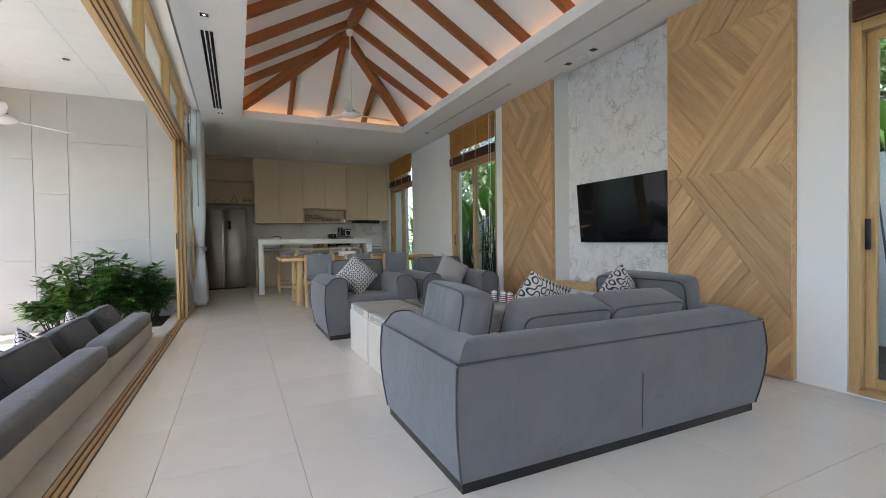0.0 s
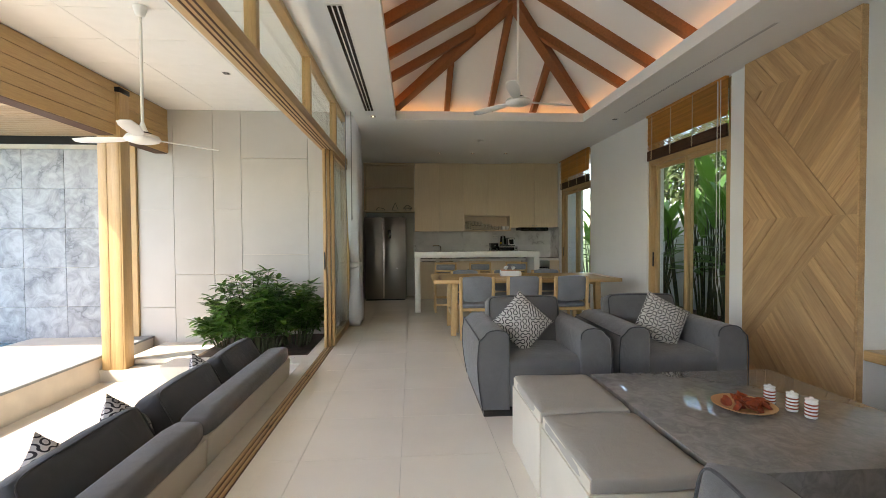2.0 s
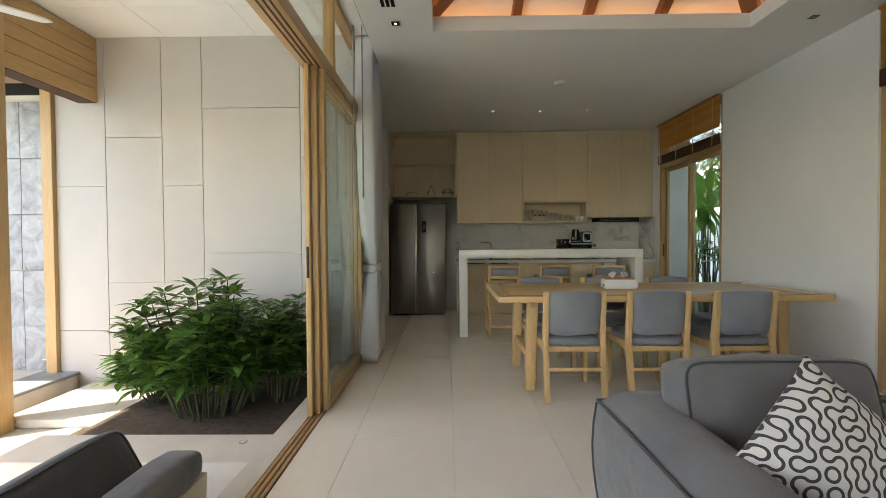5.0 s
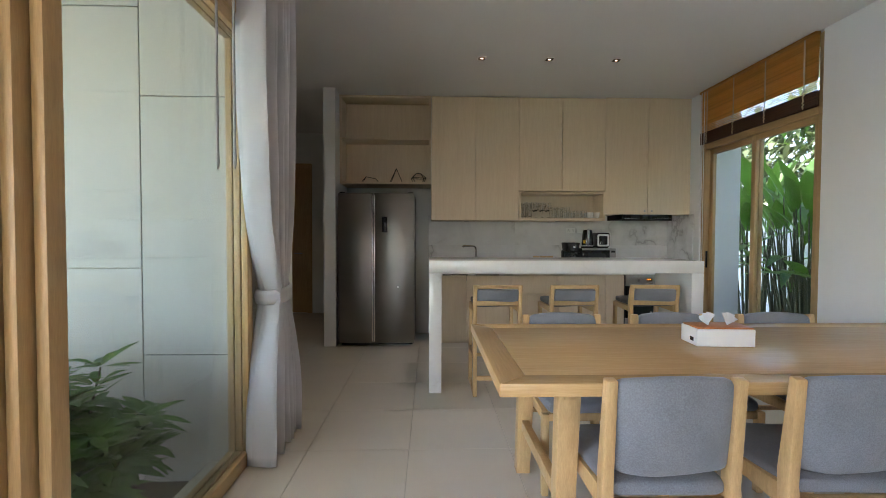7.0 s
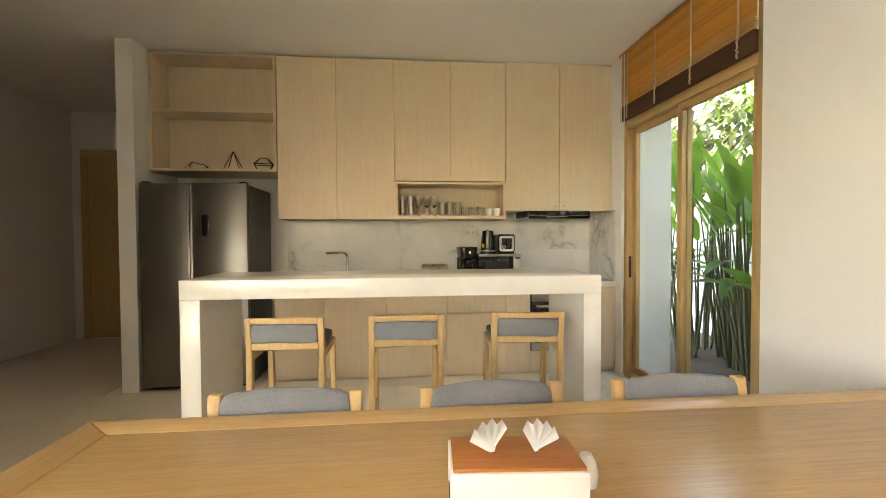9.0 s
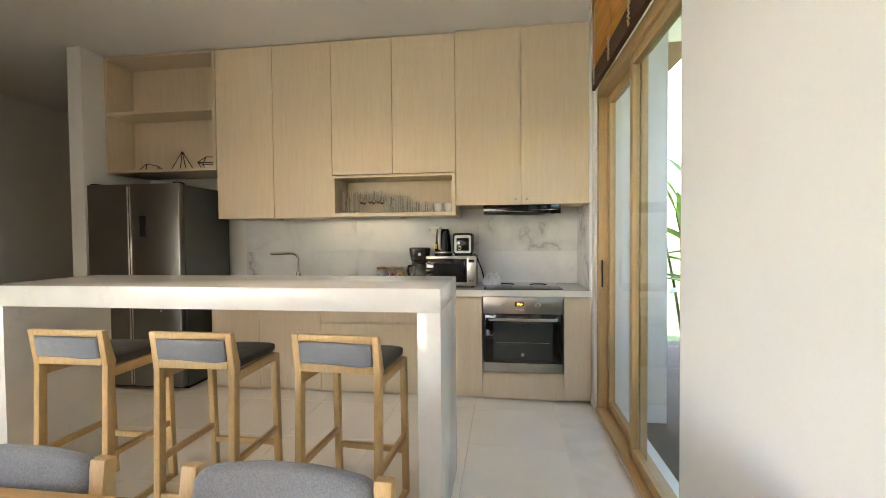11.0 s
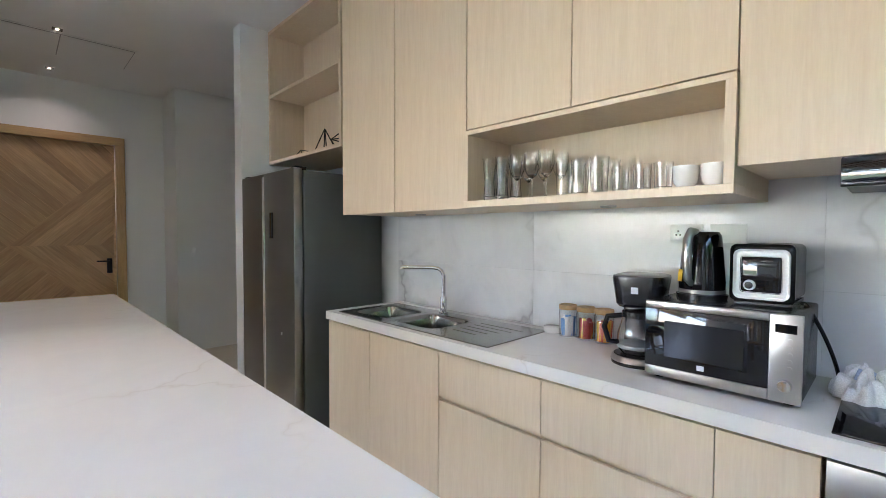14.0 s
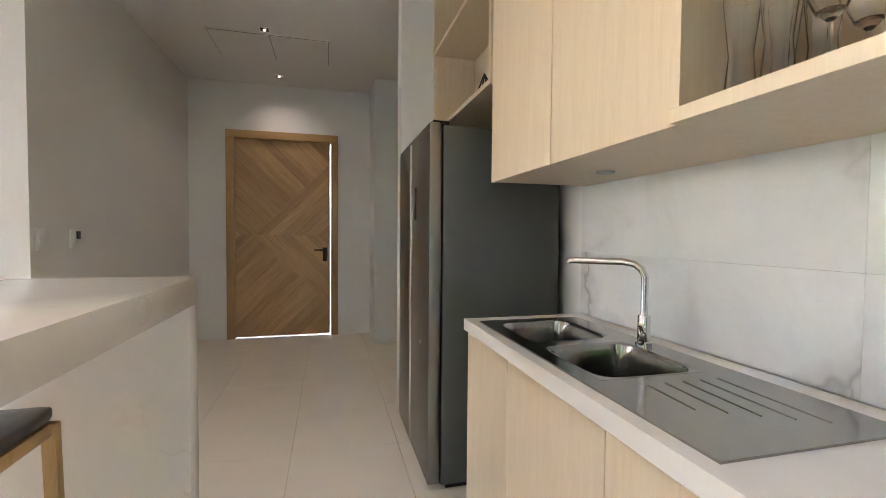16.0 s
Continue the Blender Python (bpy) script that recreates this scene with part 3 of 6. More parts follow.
for xx in (-0.055, -0.02, 0.015):
    part("header_groove", bx(xx, xx + 0.012, -3.0, 8.46, 2.4675, 2.472), BROWN, front)
part("top_rail", bx(-0.06, 0.03, -3.0, 8.46, 3.17, 3.27, 0.006), FRAMEY, front)
for yy in (-1.7, -0.15, 1.4, 2.95, 4.5, 6.02, 7.50):
    part("mullion", bx(-0.055, 0.025, yy - 0.035, yy + 0.035, 2.56, 3.17, 0.005), FRAME, front)
for a, c in zip((-3.0, -1.7, -0.15, 1.4, 2.95, 4.5, 6.02, 7.5), (-1.7, -0.15, 1.4, 2.95, 4.5, 6.02, 7.5, 8.46)):
    g = part("pane", bx(-0.025, -0.019, a + 0.035, c - 0.035, 2.56, 3.17), GLASS, front)
    g.visible_shadow = False
for k in range(3):
    xx = -0.068 + 0.041 * k
    yn = 7.0 + 0.045 * k
    leaf = part("sash_stile", bx(xx, xx + 0.035, yn, yn + 0.065, 0.008, 2.468, 0.004), FRAME, front)
    part("sash_stile", bx(xx, xx + 0.035, 8.38, 8.45, 0.008, 2.468, 0.004), FRAME, front)
    part("bottom_rail", bx(xx, xx + 0.035, yn + 0.065, 8.38, 0.008, 0.085, 0.004), FRAMEY, front)
    part("top_sash_rail", bx(xx, xx + 0.035, yn + 0.065, 8.38, 2.40, 2.468, 0.004), FRAMEY, front)
    g = part("pane", bx(xx + 0.015, xx + 0.02, yn + 0.065, 8.38, 0.085, 2.40), GLASS, front)
    g.visible_shadow = False
part("pull", bx(-0.059, -0.043, 6.992, 7.002, 0.98, 1.20, 0.003), DARK, front, "black recessed pull")


# ---- garden windows with bamboo blinds ----
def garden_window(n, y0, y1, far_cord=False):
    w = thing("window_%d" % n, (4.0, y0, 0), "oak-framed sliding glass garden door under a bamboo blind", "glass door")
    w["kind"] = "structure"
    L = y1 - y0
    for a, c in ((0.0, 0.06), (L - 0.06, L)):
        part("window_frame", bx(0.02, 0.14, a, c, 0.0, 3.04, 0.004), FRAME, w)
    part("window_frame", bx(0.02, 0.14, 0.06, L - 0.06, 2.36, 2.44, 0.004), FRAMEY, w)
    part("window_frame", bx(0.03, 0.14, 0.06, L - 0.06, 2.98, 3.04, 0.004), FRAMEY, w)
    part("window_sill", bx(0.0, 0.16, 0.06, L - 0.06, -0.005, 0.035, 0.004), FRAMEY, w)
    half = L / 2
    for k, (a, c) in enumerate(((0.06, half + 0.03), (half - 0.03, L - 0.06))):
        xx = 0.04 + 0.045 * k
        s = part("sash", bx(xx, xx + 0.04, a, a + 0.055, 0.035, 2.36, 0.004), FRAME, w)
        part("sash", bx(xx, xx + 0.04, c - 0.055, c, 0.035, 2.36, 0.004), FRAME, w)
        part("sash", bx(xx, xx + 0.04, a + 0.055, c - 0.055, 0.035, 0.10, 0.004), FRAMEY, w)
        part("sash", bx(xx, xx + 0.04, a + 0.055, c - 0.055, 2.30, 2.36, 0.004), FRAMEY, w)
        g = part("pane", bx(xx + 0.017, xx + 0.023, a + 0.055, c - 0.055, 0.10, 2.30), GLASS, w)
        g.visible_shadow = False
    g = part("pane", bx(0.08, 0.086, 0.06, L - 0.06, 2.44, 2.98), GLASS, w)
    g.visible_shadow = False
    part("pull", bx(0.034, 0.042, L - 0.105, L - 0.075, 0.95, 1.15, 0.002), DARK, w, "black pull")
    bl = thing("bamboo_blind", (3.985, y0 + 0.03, 2.42), "amber bamboo slat blind half drawn, with cream tapes and cords", "blind", group="bamboo blinds")
    n_s = 26
    m = L - 0.06
    me = as_mesh("slat", merge(None, bx(-0.011, 0.011, 0, m, -0.0012, 0.0012), pose(0, 0, 0, 0, 54, 0)), BAMBOO)
    low = as_mesh("slat", merge(None, bx(-0.010, 0.010, 0, m, -0.0012, 0.0012), pose(0, 0, 0, 0, 8, 0)), BAMBOO)
    for k in range(n_s):
        o = new("slat", me if k > 4 else low)
        o.parent = bl
        o.location = (0, 0, 0.145 + 0.0178 * k)
    me = as_mesh("dark_slat", merge(None, bx(-0.012, 0.012, 0, m, -0.0022, 0.0022), pose(0, 0, 0, 0, 8, 0)), BROWN)
    for k in range(22):
        o = new("dark_slat", me)
        o.parent = bl
        o.location = (0, 0, 0.02 + 0.0052 * k)
    part("head_rail", bx(-0.03, 0.012, 0, m, 0.60, 0.625, 0.002), BAMBOO, bl)
    part("bottom_rail", bx(-0.014, 0.014, 0, m, 0.0, 0.018, 0.003), BROWN, bl)
    for f in (0.08, 0.36, 0.64, 0.92):
        part("ladder_tape", bx(-0.016, -0.0145, m * f - 0.009, m * f + 0.009, 0.14, 0.60), TAPE, bl)
        part("tape_loop", tube([(-0.018 - 0.008 * (i % 2), m * f + 0.006 * math.sin(i * 2.1), 0.15 - 0.013 * i) for i in range(12)], 0.006, 6), TAPE, bl)
    xs = -0.035
    yc = m - 0.17 if far_cord else 0.0
    part("pull_cord", tube([(xs, yc + 0.06, 0.6), (xs, yc + 0.06, -1.55), (xs, yc + 0.085, -1.66), (xs, yc + 0.11, -1.55), (xs, yc + 0.11, 0.6)], 0.0035, 6), WPLAST, bl)
    return w


for i, (a, c) in enumerate(WIN):
    garden_window(i + 1, a, c, i == 2)


# ---- oak plank panels beside the television, and the plank door of the hall ----
def clip(poly, n, d):
    """Keeps the part of a convex polygon where n . p <= d."""
    res = []
    for i, p in enumerate(poly):
        q = poly[(i + 1) % len(poly)]
        a, c = n[0] * p[0] + n[1] * p[1] - d, n[0] * q[0] + n[1] * q[1] - d
        if a <= 0:
            res.append(p)
        if a * c < 0:
            f = a / (a - c)
            res.append((p[0] + f * (q[0] - p[0]), p[1] + f * (q[1] - p[1])))
    return res


def plank_field(parent, w, h, u0, zv, z2, slope, pitch, put, thick):
    """Diagonal planks round a '<' whose tip is at (u0, zv); put(u, z, depth) gives the place."""
    full = [(0, 0), (w, 0), (w, h), (0, h)]
    up, dn = (-slope, 1.0), (-slope, -1.0)
    dup, ddn = zv - slope * u0, -zv - slope * u0
    regions = [
        ([((0, -1), -zv), (up, dup)], 1), ([((0, 1), zv), (dn, ddn)], -1),
        ([((slope, -1.0), -dup), ((0, 1), z2), ((0, -1), -zv)], -1), ([((slope, -1.0), -dup), ((0, -1), -z2)], 1),
        ([((slope, 1.0), -ddn), ((0, 1), zv)], 1)]
    norm = math.hypot(1, slope)
    rnd = random.Random(5)
    for cuts, way in regions:
        area = full
        for n, d in cuts:
            area = clip(area, n, d)
            if len(area) < 3:
                break
        if len(area) < 3:
            continue
        n = (-slope * way / norm, 1.0 / norm)
        base = n[0] * u0 + n[1] * zv
        vals = [n[0] * p[0] + n[1] * p[1] - base for p in area]
        for k in range(math.floor(min(vals) / pitch), math.ceil(max(vals) / pitch)):
            s = clip(clip(area, n, base + (k + 1) * pitch - 0.0022), (-n[0], -n[1]), -(base + k * pitch + 0.0022))
            if len(s) < 3:
                continue
            t = thick + rnd.choice((0.0, 0.0, 0.003, 0.007))
            cen = (sum(p[0] for p in s) / len(s), sum(p[1] for p in s) / len(s))
            # each plank's mesh lies along its own y axis, so that the grain follows it
            d = Vector((n[1], -n[0]))
            e = Vector((n[0], n[1]))
            b = bmesh.new()
            loc = [(e.dot(Vector(p) - Vector(cen)), d.dot(Vector(p) - Vector(cen))) for p in s]
            prism(loc, "z", 0, t, 0.0, bm=b)
            o = part("plank", b, OAKP, parent, smooth=False)
            U, Z, N = put
            ex, ey = e.x * U + e.y * Z, d.x * U + d.y * Z
            m = Matrix((ex, ey, N)).transposed().to_4x4()
            m.translation = U * cen[0] + Z * cen[1]
            if m.determinant() < 0:
                m = Matrix((-ex, ey, N)).transposed().to_4x4()
                m.translation = U * cen[0] + Z * cen[1]
                for v in o.data.vertices:
                    v.co.x *= -1
                o.data.flip_normals()
            o.matrix_basis = m


def plank_panel(y_left, y_right, mirror, label):
    w = y_left - y_right
    th = thing("plank_wall_panel", (3.999, y_left, 0.0), label, "wall panel", group="oak plank wall panels")
    part("backing", bx(-0.05, -0.001, -w, 0, 0.004, 3.045), OAKP, th)
    U, o = Vector((0, -1, 0)), th
    if mirror:
        U = Vector((0, 1, 0))
        o = new("plank_field")
        o.parent = th
        o.location = (0, -w, 0)
    inner = o
    for e in ((0.0, 0.012), (-w - 0.012, -w)):
        part("return_board", bx(-0.052, 0.22 if (e[0] == 0.0) != mirror else -0.002, e[0], e[1], 0.004, 3.045, 0.001, 1), OAKP, th)
    plank_field(inner, w, 3.04, 0.08, 1.57 if not mirror else 1.52, 2.72, 1.25, 0.082, (U, Vector((0, 0, 1)), Vector((-1, 0, 0))), 0.052)
    return th


plank_panel(2.845, 1.86, False, "oak wall panel of diagonal planks in a diamond pattern")
plank_panel(5.62, 4.515, True, "oak wall panel of diagonal planks beside the window")


def hall_door():
    d = thing("door_1", (-3.07, 9.45, 0), "closed oak entrance door of diagonal planks in an oak frame", "door")
    d["kind"] = "structure"
    for a, c in ((0.0, 0.09), (1.195, 1.285)):
        part("door_frame", bx(-0.12, 0.03, a, c, 0, 2.40, 0.004), FRAME, d)
    part("door_frame", bx(-0.12, 0.03, 0.0, 1.285, 2.40, 2.49, 0.004), FRAMEY, d)
    leaf = part("leaf", bx(-0.07, -0.03, 0.0905, 1.192, 0.008, 2.3995, 0.002), OAKP, d)
    field = new("plank_field")
    field.parent = d
    field.location = (-0.03, 0.095, 0.012)
    plank_field(field, 1.075, 2.38, 0.2, 1.24, 2.9, 1.0, 0.105, (Vector((0, 1, 0)), Vector((0, 0, 1)), Vector((1, 0, 0))), 0.006)
    part("lock_plate", bx(-0.02, 0.0, 1.10, 1.15, 0.93, 1.10, 0.004), DARK, d, "black lock plate")
    part("handle", tube([(0.0, 1.125, 1.07), (0.045, 1.125, 1.07), (0.05, 1.11, 1.07), (0.05, 1.0, 1.07)], 0.009, 10), DARK, d, "dark lever handle")
    for z in (0.25, 1.2, 2.1):
        part("hinge", lathe([(0.009, z), (0.009, z + 0.1)], -0.022, 0.09, 10), INOX, d)


hall_door()
dd = thing("door_2", (-2.38, 13.42, 0), "closed brown wooden door at the hall's end", "door")
dd["kind"] = "structure"
for a, c in ((0.0, 0.09), (1.01, 1.1)):
    part("door_frame", bx(a, c, -0.03, 0.02, 0, 2.45, 0.004), FRAME, dd)
part("door_frame", bx(0.0, 1.1, -0.03, 0.02, 2.45, 2.54, 0.004), FRAME, dd)
part("leaf", bx(0.09, 1.01, -0.015, 0.015, 0.01, 2.45, 0.003), FRAME, dd)
part("handle", tube([(0.93, -0.015, 1.02), (0.93, -0.06, 1.02), (0.82, -0.06, 1.02)], 0.009, 8), INOX, dd)

# ---- terrace ----
setting("terrace_floor", bx(-3.3, -0.47, -3.0, 8.49, -0.55, -0.43), PALE, "pale sandstone terrace floor")
setting("terrace_step", bx(-0.56, -0.47, -3.0, 8.49, -0.43, -0.008), PALE, "pale stone edge below the sliding doors")
kerb = setting("pool_kerb", prism([(-3.24, -0.43), (-3.27, -0.13), (-3.62, -0.13), (-3.62, -0.55), (-3.24, -0.55)], "y", -3.0, 8.5, 0.01), PALE, "low stone kerb at the pool")
setting("pool_coping", bx(-3.66, -3.25, -3.0, 8.55, -0.13, -0.10, 0.006), KERB, "dark grey stone coping")
setting("pool_deck", bx(-5.2, -3.62, -3.0, 8.7, -0.5, -0.16), PALE, "sunlit pale stone pool deck")
setting("water", bx(-10.5, -5.2, -3.0, 8.7, -0.5, -0.22), WATER, "blue pool water")
setting("far_deck", bx(-14, -10.5, -4.0, 9, -0.55, -0.14), PALE, "pale stone deck beyond the pool")
setting("garden_wall_far", bx(-14.2, -14, -10, 12, -0.5, 2.2), GARDENW, "white garden wall beyond the pool")
back = setting("wall_terrace", bx(-3.45, -0.36, 8.462, 8.49, -0.45, 3.4), GROUT, "wall clad with large warm white panels")
JX = (-3.45, -2.93, -2.345, -1.93, -0.925, -0.36)
ROWS_Z = ((0.327, 1.81), (0.825, 2.31), (0.822, 1.81), (1.12, 2.60), (0.62, 2.10))
for k in range(5):
    zs = (-0.30, *ROWS_Z[k], 3.36)
    for a, c in zip(zs, zs[1:]):
        part("cladding_panel", bx(JX[k] + 0.003, JX[k + 1] - 0.003, 8.445, 8.463, a + 0.003, c - 0.003, 0.001, 1), CLAD, back)
stone = setting("wall_pool", bx(-9.5, -3.45, 8.72, 8.9, -0.5, 2.85), GROUT, "wall clad with grey marble tiles")
me = as_mesh("marble_tile", bx(-0.306, 0.306, -0.012, 0.008, -0.303, 0.303, 0.002, 1), POOLST)
for r in range(5):
    for k in range(10):
        o = new("marble_tile", me)
        o.parent = stone
        o.location = (-3.76 - 0.617 * k, 8.715 - 0.004 * ((r * 7 + k * 3) % 3), 0.02 + 0.61 * r)
post = setting("post", bx(-3.56, -3.45, 8.40, 8.55, -0.14, 3.0, 0.004), FRAME, "brown wooden post at the wall's end")
bm = bmesh.new()
bx(-9.5, -3.28, 7.1, 9.2, 3.0, 3.25, bm=bm)
eave = setting("pool_roof", bm, BROWN, "roof over the marble wall")
for k in range(14):
    part("soffit_board", bx(-9.5, -3.28, 7.11 + 0.115 * k, 7.215 + 0.115 * k, 2.965, 2.998, 0.002, 1), SOFFIT, eave, smooth=False)
part("dark_trim", bx(-9.5, -3.28, 8.70, 8.74, 2.84, 2.966), DARK, eave)
roof = setting("terrace_ceiling", bx(-3.3, -0.45, -3.0, 8.46, 3.345, 3.42), GROUT, "white board ceiling of the terrace")
for k in range(19):
    for j in range(3):
        part("ceiling_board", bx(-3.2 + 0.93 * j, -2.275 + 0.93 * j - 0.0, -3.0 + 0.604 * k, -2.40 + 0.604 * k, 3.325, 3.344, 0.001, 1), OUTCEIL, roof, smooth=False)
setting("terrace_eave", bx(-4.25, -3.31, -3.0, 8.46, 3.345, 3.42), OUTCEIL, "white roof overhang beyond the terrace beam")
colm = thing("wooden_column", (-3.085, 7.36, -0.28), "square oak-clad column on a pale stone plinth", "column")
part("shaft", bx(-0.14, 0.14, -0.09, 0.09, 0, 3.48, 0.006), FRAME, colm)
for s in (-1, 1):
    part("cover_strip", bx(s * 0.075 - 0.045, s * 0.075 + 0.045, -0.096, -0.09, 0, 3.48, 0.002), FRAME, colm)
part("cap", bx(-0.15, 0.15, -0.105, 0.1, 3.48, 3.54, 0.004), DARK, colm, "black metal cap")
part("plinth", bx(-0.24, 0.66, -0.10, 0.62, -0.149, 0, 0.008), PALE, colm, "pale stone plinth")
bmw = thing("timber_beam", (-3.1, 2.7, 2.66), "oak-clad beam along the terrace roof edge", "beam")
part("core", bx(-0.09, 0.09, -5.7, 5.74, 0.0, 0.66), BROWN, bmw)
for k in range(5):
    part("board", bx(0.09, 0.106, -5.7, 5.74, 0.005 + 0.13 * k, 0.13 + 0.13 * k, 0.003, 1), FRAMEY, bmw, smooth=False)
slabst = thing("stepping_stone", (-2.7, 8.0, -0.28), "sunlit pale stone slab beside the planting bed", "stepping stone")
part("slab", bx(-0.4, 0.61, -0.53, 0.42, 0.001, 0.08, 0.025), PALE, slabst)
setting("planter_soil", bx(-2.07, -0.56, 6.79, 8.44, -0.42, -0.12), SOIL, "brown soil of the planting bed")
setting("planter_edge", bx(-2.1, -0.56, 6.42, 6.79, -0.43, -0.02, 0.01), PALE, "pale stone edge of the planting bed")
gl = thing("ground_light", (-0.72, 6.675, -0.02), "small round steel ground light set in the stone edge", "ground light")
part("ring", lathe([(0.026, 0.0), (0.026, 0.003), (0.018, 0.004), (0.017, 0.001)], seg=24), INOX, gl)
part("lens", lathe([(0.0, 0.0025), (0.0165, 0.0025), (0.017, 0.0)], seg=24), CERAM, gl)


def leaf_mesh(bm, base, way, length, width, droop, curl=0.25, n=6):
    """One bent leaf blade with a fold along its midrib."""
    way = way.normalized()
    side = way.cross(Vector((0, 0, 1)))
    side = side.normalized() if side.length > 1e-3 else Vector((1, 0, 0))
    rows = []
    for i in range(n + 1):
        f = i / n
        p = base + way * length * f + Vector((0, 0, -droop * length * f * f))
        w = width * math.sin(math.pi * (0.06 + 0.92 * f) ** 0.8) * 0.5
        up = side.cross(way)
        rows.append((bm.verts.new(p - side * w + up * curl * w), bm.verts.new(p), bm.verts.new(p + side * w + up * curl * w)))
    for a, c in zip(rows, rows[1:]):
        for j in (0, 1):
            f = bm.faces.new((a[j], a[j + 1], c[j + 1], c[j]))
            f.smooth = True


def shrub(x, y, r, h, seed, stems=26):
    """Many thin stems with whorls of lance-shaped leaves."""
    rnd = random.Random(seed)
    th = thing("leafy_shrub", (x, y, -0.12), "dense green shrub with whorls of lance-shaped leaves in the planting bed", "shrub", group="planting bed shrubs")
    st, lv = bmesh.new(), bmesh.new()
    for k in range(stems):
        a, q = rnd.uniform(0, 6.283), r * math.sqrt(rnd.random())
        foot = Vector((0.45 * q * math.cos(a), 0.45 * q * math.sin(a), 0))
        hh = h * rnd.uniform(0.55, 1.0) * (1 - 0.3 * (q / r) ** 2)
        tip = Vector((q * math.cos(a), q * math.sin(a), hh))
        mid = (foot + tip) / 2 + Vector((0, 0, 0.08))
        tube([foot, mid, tip], [0.008, 0.006, 0.004], 5, st)
        for lvl in range(6):
            c = mid.lerp(tip, (lvl - 1) / 4) if lvl else foot.lerp(mid, 0.7)
            turn = rnd.uniform(0, 6.28)
            nl = 9 if lvl == 5 else 7
            for j in range(nl):
                b = turn + j * 6.283 / nl + rnd.uniform(-0.2, 0.2)
                d = Vector((math.cos(b), math.sin(b), rnd.uniform(-0.1, 0.75)))
                leaf_mesh(lv, c + d * 0.02, d, rnd.uniform(0.12, 0.19), rnd.uniform(0.044, 0.064), rnd.uniform(0.0, 0.4), n=4)
    part("stem", st, STEM, th)
    tagged(part("foliage", lv, LEAF, th), kind="stuff")
    return th


shrub(-1.36, 7.45, 0.60, 1.08, 3, 58)
shrub(-0.95, 7.75, 0.42, 0.98, 8, 30)
shrub(-1.85, 7.75, 0.40, 0.55, 5, 20)

# ---- garden behind the windows ----
setting("garden_soil", bx(4.24, 7.2, -4, 14, -0.5, -0.12), SOIL, "bare garden soil with leaf litter")
setting("garden_wall", bx(6.4, 6.6, -5, 15, -0.5, 1.9), GARDENW, "white rendered garden wall")
setting("wall_return", bx(4.24, 4.55, 11.2, 11.4, -0.3, 3.6), GARDENW, "white rendered outer wall beside the window")
# unseen overhang, made wide enough to keep sun off the garden wall
setting("eave_east", bx(4.24, 5.26, -3.5, 12.2, 3.2, 3.26), OUTCEIL, "unseen white eave that shades the garden outside the windows")


def banana(x, y, seed, h=2.4, n=9):
    """A clump of thin upright stems, each ending in one paddle leaf; a few leaves hang level lower down."""
    rnd = random.Random(seed)
    th = thing("broad_leaf_plant", (x, y, -0.14), "tall green garden plant with broad paddle leaves on stems", "plant", group="garden plants")
    st = bmesh.new()
    for k in range(n):
        a = rnd.uniform(0, 6.28)
        low = k % 3 == 2
        hh = h * (rnd.uniform(0.35, 0.6) if low else rnd.uniform(0.62, 0.95))
        foot = Vector((0.1 * math.cos(a), 0.1 * math.sin(a), 0))
        reach = rnd.uniform(0.15, 0.4)
        tip = Vector((reach * math.cos(a), reach * math.sin(a), hh))
        tube([foot, foot.lerp(tip, 0.5) + Vector((0, 0, 0.1)), tip], [0.016, 0.012, 0.007], 6, st)
        lv = bmesh.new()
        d = Vector((math.cos(a), math.sin(a), rnd.uniform(0.1, 0.6) if low else rnd.uniform(1.2, 3.5)))
        leaf_mesh(lv, tip, d, rnd.uniform(0.55, 0.85), rnd.uniform(0.13, 0.19), rnd.uniform(0.1, 0.4), 0.3, 9)
        part("leaf", lv, LEAFB, th)
    part("stem", st, STEM, th)
    return th


rnd = random.Random(4)
for k in range(25):
    banana(5.3 + 0.8 * rnd.random(), 4.7 + 0.34 * k + rnd.uniform(-0.12, 0.12), 20 + k, rnd.uniform(2.0, 2.6), 16)
for k in range(6):
    banana(5.6 + 0.6 * rnd.random(), -0.8 + 0.55 * k, 80 + k, rnd.uniform(1.9, 2.6), 11)


def tree(x, y, h, seed, spread=1.6):
    rnd = random.Random(seed)
    th = thing("garden_tree", (x, y, -0.57), "leafy green tree beyond the garden wall", "tree", group="garden trees")
    b = tube([(0, 0, 0), (0.1, 0.05, h * 0.35), (0.05, -0.1, h * 0.6)], [0.16, 0.11, 0.07], 8)
    lv = bmesh.new()
    for k in range(14):
        a = rnd.uniform(0, 6.28)
        s = Vector((0.05, 0, h * rnd.uniform(0.35, 0.6)))
        e = s + Vector((math.cos(a) * spread * rnd.uniform(0.4, 1), math.sin(a) * spread * rnd.uniform(0.4, 1), h * rnd.uniform(0.1, 0.4)))
        tube([s, (s + e) / 2 + Vector((0, 0, 0.15)), e], [0.05, 0.03, 0.012], 5, b)
        for j in range(120):
            c = e + Vector((rnd.gauss(0, 0.42), rnd.gauss(0, 0.42), rnd.gauss(0, 0.32)))
            d = Vector((rnd.uniform(-1, 1), rnd.uniform(-1, 1), rnd.uniform(-0.7, 0.5)))
            leaf_mesh(lv, c, d, rnd.uniform(0.12, 0.24), 0.09, 0.3, n=2)
    part("trunk", b, plain("bark %d" % seed, (0.13, 0.10, 0.075), 0.9, var=0.3), th)
    part("crown", lv, LEAF, th)


